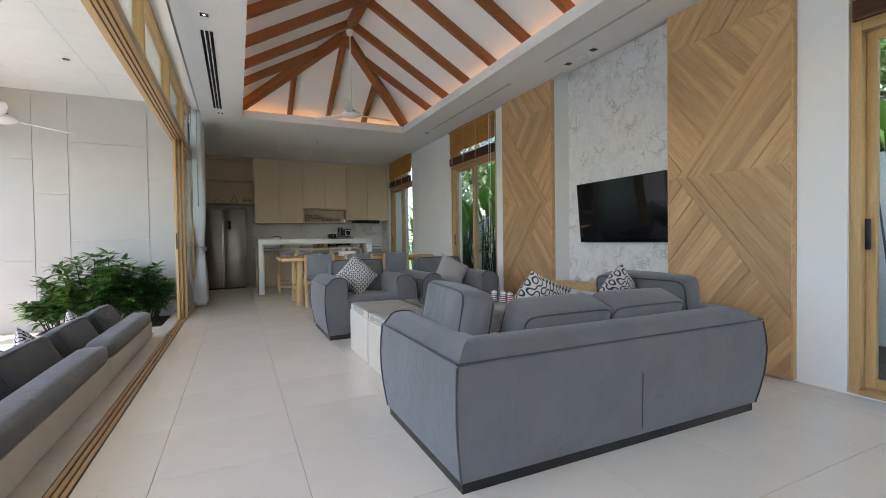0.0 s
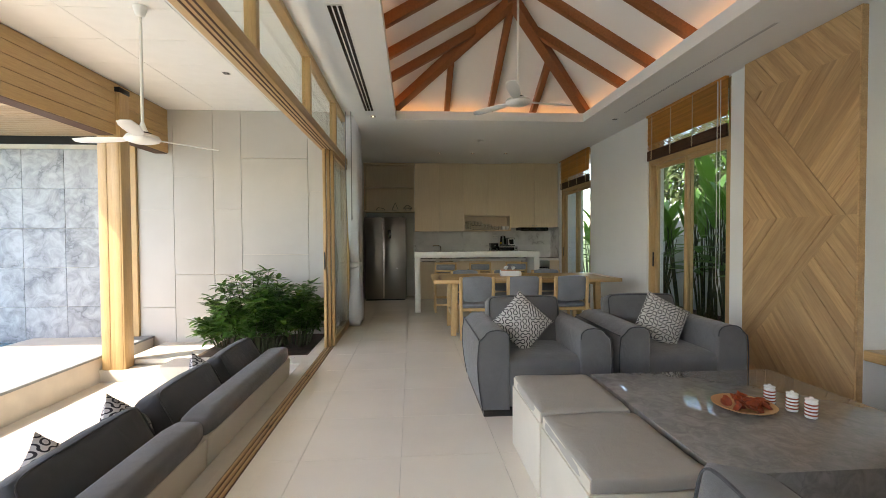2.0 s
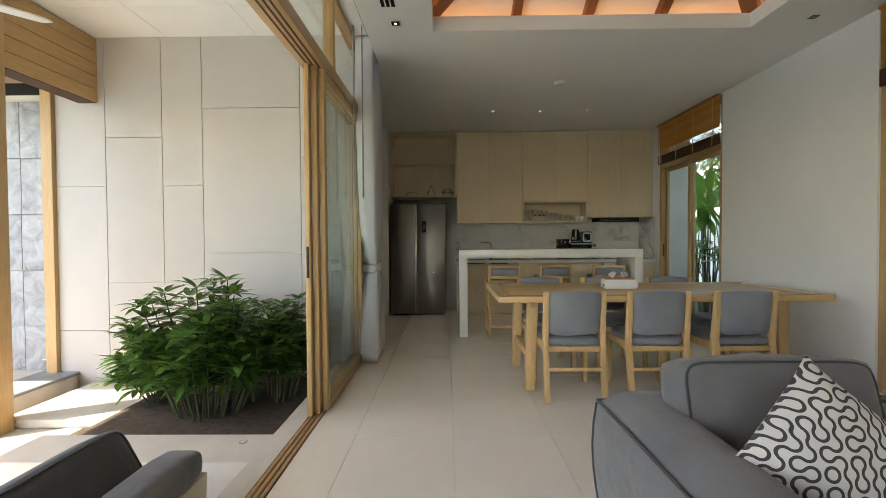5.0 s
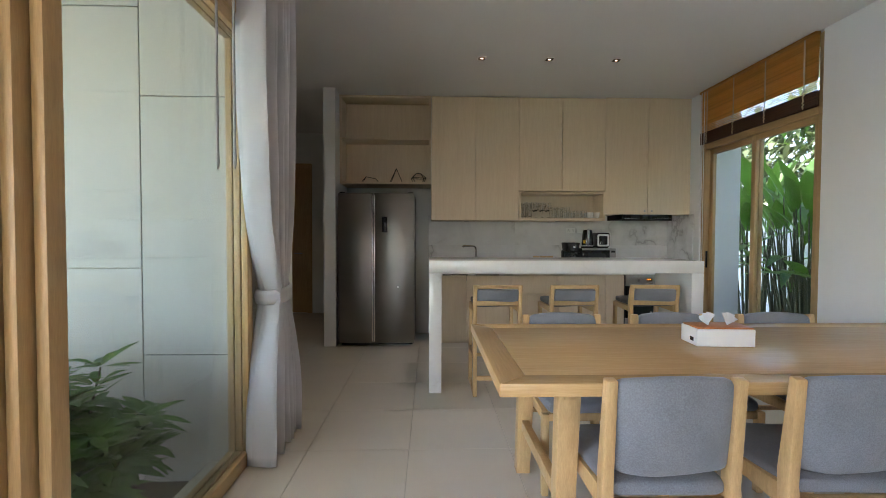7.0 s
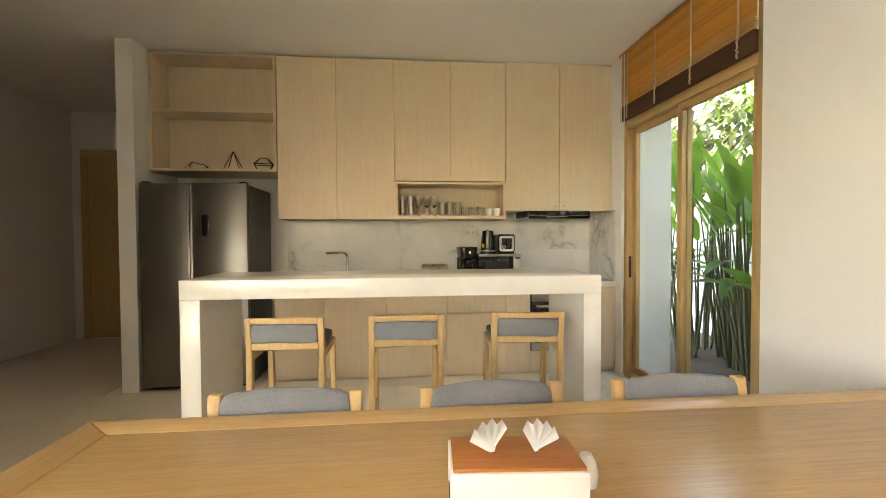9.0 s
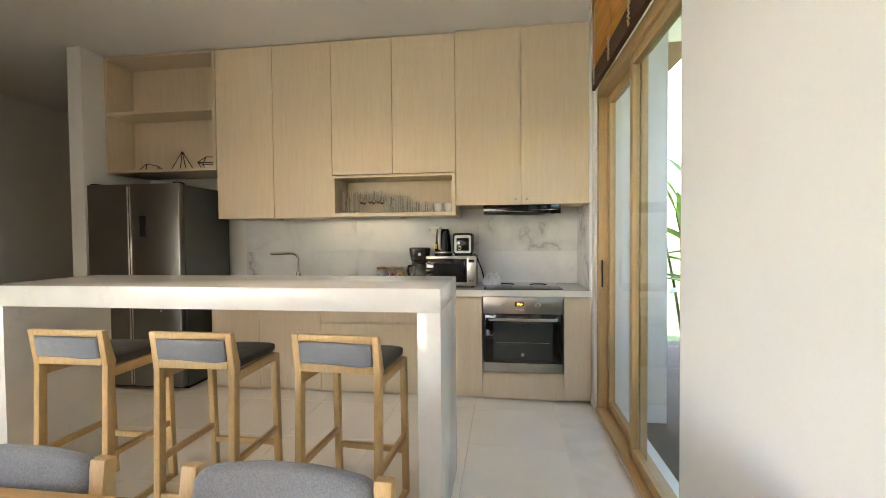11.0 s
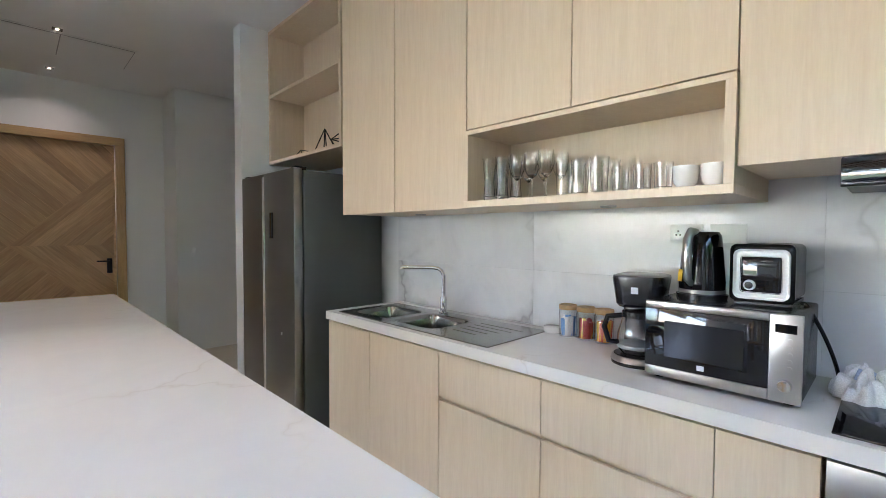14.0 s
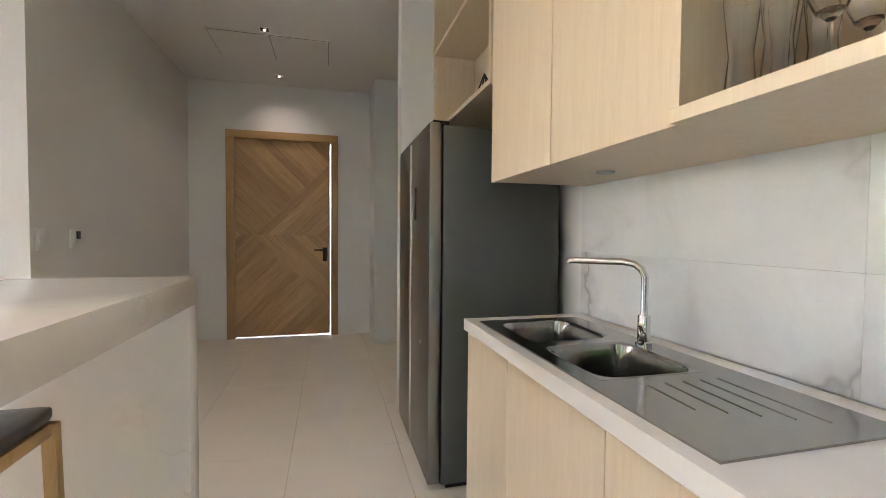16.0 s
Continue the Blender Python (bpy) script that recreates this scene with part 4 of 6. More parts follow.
for i, (x, y, h) in enumerate(((8.2, 3.0, 5.5), (8.6, 6.8, 6.2), (8.4, 10.2, 5.6), (9.0, 13.6, 6.4), (8.3, -1.0, 5.8), (-15.5, 1.0, 6.0), (-15.8, 5.5, 6.6), (-15.3, -4.0, 6.0), (-15.6, 9.5, 6.3))):
    tree(x, y, h, 40 + i)


def hedge(x, y0, y1, h, seed, n):
    rnd = random.Random(seed)
    lv = bmesh.new()
    for k in range(n):
        z = h * rnd.random() ** 0.8
        c = Vector((x + rnd.gauss(0, 0.35), rnd.uniform(y0, y1), z + 0.35 * noise.noise(Vector((0, rnd.uniform(y0, y1), seed)))))
        d = Vector((rnd.uniform(-1, 0.4), rnd.uniform(-1, 1), rnd.uniform(-0.6, 0.6)))
        leaf_mesh(lv, c, d, rnd.uniform(0.2, 0.42), rnd.uniform(0.09, 0.16), 0.4, n=2)
    o = part("hedge", lv, HEDGE)
    return tagged(o, "tall leafy green hedge behind the garden wall", "hedge", kind="stuff")


hedge(8.0, -4, 17, 4.0, 3, 15000)


# ---- upholstery ----
def arm_profile(w, h, flare, n=8):
    """Outline of a padded arm, seen from the front: x from the inner side out to w, z up; it bulges outwards."""
    pts = [(0.0, 0.05), (0.0, h - w * 0.42)]
    for i in range(1, n):
        a = math.pi - math.pi * i / n
        pts.append((w / 2 + w / 2 * math.copysign(abs(math.cos(a)) ** 0.8, math.cos(a)), h - w * 0.42 + w * 0.42 * math.sin(a) ** 0.75))
    for i in range(7):
        f = i / 6
        pts.append((w + flare * math.sin(math.pi * min(1, f * 0.72 + 0.28)) * 0.9 + 0.008 * f, (h - w * 0.42) * (1 - f) + 0.05 * f))
    return pts


def padded(poly, axis, a, c, material=None, rim=0.018):
    b = prism(poly, axis, a, c)
    bmesh.ops.bevel(b, geom=[e for e in b.edges if len({round(v.co["xyz".index(axis)], 4) for v in e.verts}) == 1], offset=rim, segments=3, profile=0.6, affect="EDGES")
    return b


def piping(points, parent, r=0.005):
    part("piping", tube(points, r, 6), PIPE, parent)


def box_cushion(parent, name, w, d, h, m, seed, material=SOFA):
    """A boxed back cushion with piped edges; lies flat before m."""
    c = part(name, soft_box(-w / 2, w / 2, -d / 2, d / 2, -h / 2, h / 2, 0.032, 0.024, 8, seed), material, parent)
    c.matrix_basis = m
    for s in (-1, 1):
        z = s * (h / 2 - 0.008)
        ring = []
        for k in range(40):
            a = 2 * math.pi * k / 40
            ca, sa = math.cos(a), math.sin(a)
            ring.append((math.copysign(abs(ca) ** 0.22, ca) * (w / 2 - 0.006), math.copysign(abs(sa) ** 0.22, sa) * (d / 2 - 0.006), z))
        part("piping", tube(ring, 0.0055, 6, closed=True), PIPE, c)
    return c


def throw_pillow(loc, rx, rz, ry, material, size=0.45, seed=0, spin=0):
    p = part("throw_pillow", cushion(size, size, 0.16, 0.55, 16, seed), material)
    p.matrix_basis = pose(*loc, 0, 0, rz) @ pose(0, 0, 0, rx, ry, 0) @ pose(0, 0, 0, 0, 0, spin)
    return p


def seat_piece(name, loc, w, d, label, category, rz=0, arm_w=0.19, h=0.62, seat_h=0.43, back_w=0.2, group=""):
    """An upholstered seat facing -y: base, two rolled arms, low back, black plinth."""
    th = thing(name, loc, label, category, rz, group)
    inner = w / 2 - arm_w - 0.045
    rear = d - back_w - 0.04
    part("plinth", bx(-w / 2 + 0.046, w / 2 - 0.046, 0.012, d - 0.042, 0, 0.058), BLACK, th, "black plinth")
    part("seat", soft_box(-w / 2 + arm_w - 0.01, w / 2 - arm_w + 0.01, 0.015, d - back_w + 0.02, 0.055, seat_h, 0.045, 0.018, 8, 3), SOFA, th)
    prof = arm_profile(arm_w, h, 0.05)
    k = back_w / arm_w
    # arms and back share one profile and meet in a mitre
    for s in (-1, 1):
        q = [(s * (inner + p[0]), p[1]) for p in prof]
        b = prism(q, "y", 0.0, d)
        bmesh.ops.bevel(b, geom=[e for e in b.edges if all(abs(v.co.y) < 1e-5 for v in e.verts)], offset=0.018, segments=3, profile=0.6, affect="EDGES")
        for v in b.verts:
            if v.co.y > d - 0.001:
                v.co.y = rear + (s * v.co.x - inner) * k
        part("arm", b, SOFA, th)
        piping([(x, -0.003, z) for x, z in q[1:]], th)
    b = prism([(rear + p[0] * k, p[1]) for p in prof], "x", -w / 2, w / 2)
    for v in b.verts:
        v.co.x = math.copysign(inner + (v.co.y - rear) / k, v.co.x)
    part("backrest", b, SOFA, th)
    outer = [p for p in prof if p[0] >= arm_w and p[1] <= h - arm_w * 0.42 + 1e-6]
    px, pz = outer[0][0], outer[0][1] + 0.012
    for s in (-1, 1):
        piping([(s * (inner + px + 0.001), y, pz) for y in (0.02, d * 0.5, rear + px * k)], th, 0.0055)
        piping([(s * (inner + p[0] + 0.001), rear + p[0] * k + 0.001, p[1]) for p in outer], th, 0.006)
    piping([(x, rear + px * k, pz) for x in (-inner - px, 0, inner + px)], th, 0.0055)
    return th


# the sofa, its back to the entrance
sofa = seat_piece("sofa", (2.12, 2.63, 0), 2.06, 1.0, "large grey cloth sofa with piped edges on a black plinth", "sofa", 180)
sofa.matrix_basis = pose(2.145, 2.615, 0, 0, 0, 180)
part("back_seam", tube([(0.0, 1.006, 0.10), (0.0, 1.012, 0.38)], 0.003, 5), PIPE, sofa)
for x in (-0.29, 0.28):
    box_cushion(sofa, "back_cushion", 0.57, 0.36, 0.19, pose(x, 0.68, 0.545, 68, 0, 0), 5 + x)
for s in (-1, 1):
    box_cushion(sofa, "side_cushion", 0.66, 0.38, 0.17, pose(s * 0.745, 0.40, 0.605, 80, 0, s * 82), 9 + s)


def tag_pillow(p, dark=False):
    tagged(p, "square cushion with white maze print on black" if dark else "square cushion with white maze print on grey", "cushion", "patterned cushions")
    return p


tag_pillow(throw_pillow((1.90, 2.14, 0.635), 68, 188, 0, MAZE, 0.41, 1, 20))
tag_pillow(throw_pillow((2.60, 2.22, 0.64), 68, 200, 0, MAZE, 0.41, 2, 24))

# two armchairs side by side
armchair = seat_piece("armchair", (1.685, 4.76, 0), 1.04, 0.98, "grey cloth armchair with rolled arms and piped edges", "armchair", 0, 0.2, 0.66, 0.43, 0.2, "pair of armchairs")
box_cushion(armchair, "back_cushion", 0.64, 0.42, 0.19, pose(0.0, 0.72, 0.60, 74, 0, 0), 4)
copy_thing(armchair, pose(2.80, 4.78, 0, 0, 0, -1))
tag_pillow(throw_pillow((1.60, 5.14, 0.645), 72, 2, 0, MAZE, 0.39, 4, 45))
tag_pillow(throw_pillow((2.86, 5.20, 0.625), 70, -3, 0, MAZE, 0.40, 5, -30))

# ---- low table with two box stools ----
ct = thing("coffee_table", (2.49, 3.71, 0), "large low coffee table with grey polished stone top", "coffee table")
part("top", bx(-0.63, 0.63, -0.63, 0.63, 0.24, 0.445, 0.003), CTSTONE, ct, "grey stone slab with mitred edge")
part("base", bx(-0.46, 0.46, -0.46, 0.46, 0.0, 0.24, 0.004), OAKV, ct, "oak base")
for k, y in enumerate((3.39, 4.03)):
    ot = thing("box_stool", (1.575, y, 0), "cream box stool with grey-beige padded lid beside the low table", "stool", group="box stools")
    part("body", bx(-0.245, 0.245, -0.305, 0.305, 0.0, 0.385, 0.004), CREAM, ot)
    part("lid_pad", soft_box(-0.235, 0.252, -0.305, 0.305, 0.385, 0.45, 0.012, 0.006, 6, k), BEIGEC, ot, "grey-beige leathercloth pad")
    part("lid_border", bx(-0.238, -0.228, -0.3, 0.3, 0.386, 0.44, 0.003), CREAM, ot)
plate = thing("plate", (2.415, 3.68, 0.446), "round terracotta plate of dried flowers on the low table", "plate")
part("dish", lathe([(0.0, 0.004), (0.07, 0.0), (0.116, 0.018), (0.147, 0.028), (0.149, 0.033), (0.116, 0.024), (0.07, 0.008), (0.0, 0.008)], seg=32), plain("pale terracotta", (0.55, 0.30, 0.14), 0.6), plate)
POT = plain("dried orange petals", (0.30, 0.055, 0.018), 0.7, var=0.5, scale=30)
rnd = random.Random(2)
for k in range(26):
    a, q = rnd.uniform(0, 6.28), 0.098 * math.sqrt(rnd.random())
    b = lathe([(0.0, 0.0), (0.018, 0.004), (0.028, 0.016), (0.026, 0.018), (0.015, 0.008), (0.0, 0.006)], seg=9)
    o = part("petal", b, POT, plate)
    o.matrix_basis = pose(q * math.cos(a), q * math.sin(a), 0.022 + 0.02 * rnd.random(), rnd.uniform(-50, 50), rnd.uniform(-50, 50), 0)
for k, (x, y) in enumerate(((2.615, 3.745), (2.645, 3.635), (2.665, 3.545))):
    j = thing("ribbed_pot", (x, y, 0.446), "small white ribbed ceramic pot with lid on the low table", "pot", group="ribbed pots")
    part("pot", lathe([(0.0, 0.0)] + [(0.0255 + 0.002 * (i % 2), 0.004 + 0.0085 * i) for i in range(10)] + [(0.022, 0.09), (0.0, 0.092)], seg=20), CERAM, j)
    for i in range(4):
        part("stripe", lathe([(0.0262, 0.016 + 0.017 * i), (0.0282, 0.018 + 0.017 * i), (0.0282, 0.022 + 0.017 * i), (0.0262, 0.024 + 0.017 * i)], seg=20), POT, j, "brown stripe")
    part("lid", lathe([(0.027, 0.091), (0.028, 0.096), (0.009, 0.10), (0.007, 0.108), (0.0, 0.109)], seg=20), CERAM, j)

# ---- television wall ----
tv = thing("television", (4.17, 3.60, 1.0), "large flat black television tilted forward on the marble wall", "television")
tv.matrix_basis = pose(4.185, 3.60, 1.0, 0, -5, 0)
part("bezel", bx(-0.04, 0.0, -0.61, 0.61, 0.0, 0.70, 0.006), BLACK, tv)
part("screen", bx(-0.0425, -0.0395, -0.60, 0.60, 0.016, 0.690, 0.001, 1), BLACKG, tv)
part("bracket", bx(0.0, 0.055, -0.25, 0.25, 0.15, 0.5), DARK, tv)
sh = thing("floating_shelf", (4.11, 3.68, 0.44), "floating oak shelf below the television", "shelf")
part("board", bx(-0.115, 0.11, -0.818, 0.818, 0, 0.075, 0.004), TABLEE, sh)
SHELL = plain("pale seashell", (0.62, 0.52, 0.42), 0.5, var=0.25, scale=25, relief=0.4)
for k, (y, s) in enumerate(((4.22, 0.05), (3.95, 0.06), (3.62, 0.055), (3.4, 0.07), (3.1, 0.05))):
    o = thing("seashell", (4.08, y, 0.515), "pale seashell on the floating shelf", "seashell", group="seashells")
    part("whorl", lathe([(0.0, 0.0), (s * 0.55, s * 0.1), (s * 0.8, s * 0.4), (s * 0.6, s * 0.7), (s * 0.62, s * 0.8), (s * 0.32, s * 1.0), (s * 0.34, s * 1.08), (s * 0.1, s * 1.3), (0.0, s * 1.35)], seg=14), SHELL, o).matrix_basis = pose(0, 0, 0.0 if k % 2 else s * 0.62, 0 if k % 2 else 78, 0, 35 * k)


# ---- dining table, chairs ----
dt = thing("dining_table", (2.28, 7.93, 0), "long oak dining table with bordered top on slanted legs", "dining table")
part("top", bx(-1.20, 1.20, -0.43, 0.43, 0.744, 0.79, 0.002), TABLEW, dt)
for s in (-1, 1):
    part("border", prism([(s * 1.2005, -0.43), (s * 1.31, -0.53), (s * 1.31, 0.53), (s * 1.2005, 0.43)], "z", 0.742, 0.791, 0.004), TABLEE, dt)
    part("border", prism([(-1.2, s * 0.4305), (-1.31, s * 0.53), (1.31, s * 0.53), (1.2, s * 0.4305)], "z", 0.742, 0.791, 0.004), TABLEW, dt)
    for t in (-1, 1):
        part("leg", prism([(s * 1.0, 0), (s * 1.075, 0), (s * 1.06, 0.742), (s * 0.97, 0.742)], "y", t * 0.36 - 0.035, t * 0.36 + 0.035, 0.006), CHAIR, dt)
    part("stretcher", bx(s * 1.03 - 0.02, s * 1.03 + 0.02, -0.325, 0.325, 0.24, 0.30, 0.004), CHAIR, dt)
    part("apron", bx(s * 1.02 - 0.02, s * 1.02 + 0.02, -0.40, 0.40, 0.68, 0.742, 0.004), CHAIR, dt)


def dining_chair():
    """Faces +y; the back is at y = 0."""
    c = thing("dining_chair", (1.54, 7.33, 0), "oak dining chair with blue-grey padded seat and back", "chair", group="chairs round the dining table")
    for s in (-1, 1):
        x = s * 0.218
        part("back_leg", prism([(-0.09, 0), (-0.045, 0), (0.03, 0.40), (0.035, 0.50), (-0.01, 0.84), (-0.045, 0.835), (-0.02, 0.46), (-0.035, 0.38)], "x", x - 0.02, x + 0.02, 0.006), CHAIR, c)
        part("front_leg", prism([(0.415, 0), (0.45, 0), (0.455, 0.42), (0.41, 0.42)], "x", x - 0.018, x + 0.018, 0.005), CHAIR, c)
        part("side_rail", prism([(-0.0, 0.37), (0.43, 0.385), (0.43, 0.43), (-0.0, 0.45)], "x", x - 0.014, x + 0.014, 0.004), CHAIR, c)
    part("back_rail", bx(-0.2, 0.2, -0.01, 0.02, 0.375, 0.415, 0.004), CHAIR, c)
    part("front_rail", bx(-0.2, 0.2, 0.42, 0.445, 0.38, 0.42, 0.004), CHAIR, c)
    part("stretcher", bx(-0.2, 0.2, -0.055, -0.033, 0.235, 0.262, 0.004), CHAIR, c)
    seat = part("seat", soft_box(-0.205, 0.205, 0.0, 0.46, 0.415, 0.485, 0.03, 0.012, 6, 1), SEAT, c)
    b = soft_box(-0.196, 0.196, -0.035, 0.02, 0.0, 0.325, 0.022, 0.012, 8, 2)
    for v in b.verts:
        v.co.y -= 0.03 * math.cos(v.co.x * 7.0) * 0.9 - 0.028
        v.co.y -= 0.10 * v.co.z
    o = part("backrest", b, SEAT, c)
    o.location = (0, 0.0, 0.512)
    return c


chair = dining_chair()
for x in (2.18, 2.83):
    copy_thing(chair, pose(x, 7.33 - 0.01 * (x > 2.5), 0, 0, 0, 1.5 if x > 2.5 else -1))
for x, r in ((1.525, 180), (2.19, 181), (2.85, 179)):
    copy_thing(chair, pose(x, 8.49, 0, 0, 0, r))

tb = thing("tissue_box", (2.125, 7.97, 0.792), "white tissue box with orange wooden lid on the dining table", "tissue box", -4)
part("body", bx(-0.135, 0.135, -0.075, 0.075, 0, 0.082, 0.004), WPLAST, tb)
part("lid", bx(-0.13, 0.13, -0.07, 0.07, 0.082, 0.09, 0.002), wood("orange lid", (0.40, 0.13, 0.03), (0.55, 0.20, 0.05), (1, 10, 10), 0.4), tb, "orange wooden lid")
for s in (-1, 1):
    b = bmesh.new()
    rows = []
    for i in range(9):
        a = (i / 8 - 0.5) * 1.6 + s * 0.25
        p = Vector((s * 0.045 + 0.006 * (i % 2), (i / 8 - 0.5) * 0.01, 0.088))
        q = p + Vector((math.sin(a) * 0.055, (0.022 if i % 2 else -0.012), math.cos(a) * 0.062))
        rows.append((b.verts.new(p), b.verts.new(q)))
    for p, q in zip(rows, rows[1:]):
        b.faces.new((p[0], q[0], q[1], p[1]))
    o = part("tissue", b, PAPER, tb)
    o.modifiers.new("t", "SOLIDIFY").thickness = 0.0015
part("slot_mark", bx(-0.1365, -0.1345, -0.045, -0.015, 0.02, 0.038), BLACK, tb)
ss = thing("salt_shaker", (2.288, 7.985, 0.792), "small white ceramic shaker beside the tissue box", "shaker")
part("body", lathe([(0.0, 0), (0.024, 0.002), (0.026, 0.03), (0.02, 0.055), (0.012, 0.068), (0.0, 0.07)], seg=20), CERAM, ss)

# ---- breakfast island and stools ----
isl = thing("kitchen_island", (1.88, 9.82, 0), "white quartz breakfast island open beneath like a bridge", "kitchen island")
part("top", bx(-1.162, 1.162, -0.305, 0.305, 1.005, 1.11, 0.002), QUARTZ, isl)
for s in (-1, 1):
    part("side", bx(s * 1.109 - 0.052, s * 1.109 + 0.052, -0.304, 0.304, 0.0, 1.0045, 0.002), QUARTZ, isl)


def bar_stool():
    """Faces +y; the low back is at y = 0."""
    c = thing("bar_stool", (1.28, 9.45, 0), "oak bar stool with dark padded seat and low blue-grey back", "bar stool", group="stools at the island")
    for s in (-1, 1):
        x = s * 0.185
        part("back_leg", prism([(-0.03, 0), (0.015, 0), (0.035, 0.72), (0.045, 0.76), (0.0, 0.915), (-0.03, 0.915), (-0.005, 0.74)], "x", x - 0.016, x + 0.016, 0.005), CHAIR, c)
        part("front_leg", prism([(0.385, 0), (0.42, 0), (0.40, 0.72), (0.36, 0.72)], "x", x - 0.016, x + 0.016, 0.005), CHAIR, c)
        part("side_rail", bx(x - 0.014, x + 0.014, 0.03, 0.37, 0.685, 0.73, 0.004), CHAIR, c)
        part("floor_rail", bx(x - 0.014, x + 0.014, 0.012, 0.388, 0.0, 0.03, 0.004), CHAIR, c)
        part("foot_rail", bx(x - 0.012, x + 0.012, 0.02, 0.388, 0.30, 0.33, 0.004), CHAIR, c)
    part("top_rail", bx(-0.17, 0.17, -0.028, 0.002, 0.885, 0.914, 0.004), CHAIR, c)
    part("lower_rail", bx(-0.17, 0.17, -0.008, 0.02, 0.745, 0.782, 0.004), CHAIR, c)
    part("front_rail", bx(-0.17, 0.17, 0.362, 0.392, 0.685, 0.725, 0.004), CHAIR, c)
    part("footrest", bx(-0.17, 0.17, 0.38, 0.405, 0.22, 0.25, 0.004), CHAIR, c)
    part("back_rail", bx(-0.17, 0.17, -0.018, 0.008, 0.13, 0.165, 0.004), CHAIR, c)
    part("back_pad", merge(None, soft_box(-0.168, 0.168, -0.016, 0.016, 0.0, 0.10, 0.012, 0.004, 4, 1), pose(0, -0.006, 0.783, 8, 0, 0)), SEAT, c)
    part("seat", soft_box(-0.185, 0.185, 0.03, 0.395, 0.728, 0.778, 0.02, 0.008, 6, 2), STOOLC, c)
    return c


stool = bar_stool()
copy_thing(stool, pose(1.915, 9.455, 0, 0, 0, 0.5))
copy_thing(stool, pose(2.59, 9.465, 0, 0, 0, -4))

# ---- kitchen wall ----
YF, YU = 11.235, 11.33
splash = setting("splashback", bx(0.70, 4.0, 11.828, 11.84, 0.9, 1.6), SPLASH, "white marble splashback")
for a, c in ((0.705, 1.8797), (1.88, 3.0797), (3.08, 3.998)):
    for z0, z1 in ((0.902, 1.1998), (1.2002, 1.598)):
        part("marble_tile", bx(a, c, 11.818, 11.829, z0, z1, 0.0006, 1), SPLASH, splash, smooth=False)
part("side_tile", bx(3.985, 3.997, 11.24, 11.817, 0.902, 1.598), SPLASH, splash, smooth=False)
wt = thing("worktop", (2.36, 11.52, 0.85), "white quartz kitchen worktop", "worktop")
# the worktop leaves a cut-out for the sink bowls
for a in ((-1.64, -1.515, -0.305, 0.297), (-1.515, -0.72, -0.305, -0.222), (-1.515, -0.72, 0.165, 0.297), (-0.72, 1.64, -0.305, 0.297)):
    part("slab", bx(*a, 0.0, 0.05), QUARTZ, wt, smooth=False)


def base_unit(x0, x1, fronts, label, gap=0.0015, top=0.845):
    u = thing("base_cabinet", ((x0 + x1) / 2, YF, 0), label, "cabinet", group="kitchen base cabinets")
    h = (x1 - x0) / 2
    part("carcass", bx(-h + 0.001, h - 0.001, 0.02, 0.58, 0.08, top), OAKV, u)
    part("kickboard", bx(-h, h, 0.035, 0.05, 0.0, 0.08), OAKV, u)
    for a, c, z0, z1 in fronts:
        n = "drawer_front" if z1 - z0 < 0.55 else "door"
        part(n, bx(a - (x0 + x1) / 2 + gap, c - (x0 + x1) / 2 - gap, 0.0, 0.019, z0, z1, 0.001, 1), OAKV, u)
    return u


base_unit(0.72, 1.745, [(0.72, 1.175, 0.035, 0.835), (1.175, 1.745, 0.035, 0.835)], "light oak sink cabinet with two flush doors", top=0.70)
base_unit(1.745, 2.315, [(1.745, 2.315, 0.62, 0.835), (1.745, 2.315, 0.035, 0.60)], "light oak drawer cabinet with recessed grip line")
base_unit(2.315, 2.90, [(2.315, 2.90, 0.62, 0.835), (2.315, 2.90, 0.035, 0.60)], "light oak drawer cabinet beside the oven cabinet")
base_unit(2.90, 3.135, [(2.90, 3.135, 0.035, 0.835)], "narrow light oak cabinet beside the oven")
base_unit(3.785, 4.0, [(3.785, 3.998, 0.035, 0.845)], "narrow light oak cabinet at the window wall")
oc = thing("oven_housing", (3.46, YF, 0), "light oak housing cabinet under the oven", "cabinet")
part("front", bx(-0.323, 0.323, 0.0, 0.019, 0.02, 0.225, 0.001, 1), OAKV, oc)
part("carcass", bx(-0.323, 0.323, 0.02, 0.58, 0.0, 0.225), OAKV, oc)

ov = thing("oven", (3.46, YF - 0.025, 0.235), "built-in stainless steel oven with black glass door", "oven")
part("body", bx(-0.315, 0.315, 0.027, 0.55, -0.009, 0.61), DARK, ov)
part("control_panel", bx(-0.315, 0.315, 0.0, 0.026, 0.475, 0.61, 0.003), INOX, ov)
part("lower_trim", bx(-0.315, 0.315, 0.0, 0.026, 0.0, 0.075, 0.003), INOX, ov)
dr = part("oven_door", bx(-0.30, 0.30, -0.006, 0.026, 0.077, 0.473, 0.003), BLACKG, ov, "black glass oven door")
part("window", bx(-0.235, 0.235, -0.0085, -0.0055, 0.10, 0.40, 0.001, 1), plain("smoked oven glass", (0.025, 0.032, 0.032), 0.06, relief=0), dr)
part("rack_line", tube([(-0.21, -0.0095, 0.245), (0.21, -0.0095, 0.245)], 0.0018, 6), INOX, dr)
part("handle", tube([(-0.265, -0.006, 0.435), (-0.265, -0.045, 0.435), (0.265, -0.045, 0.435), (0.265, -0.006, 0.435)], 0.011, 12), INOX, dr)
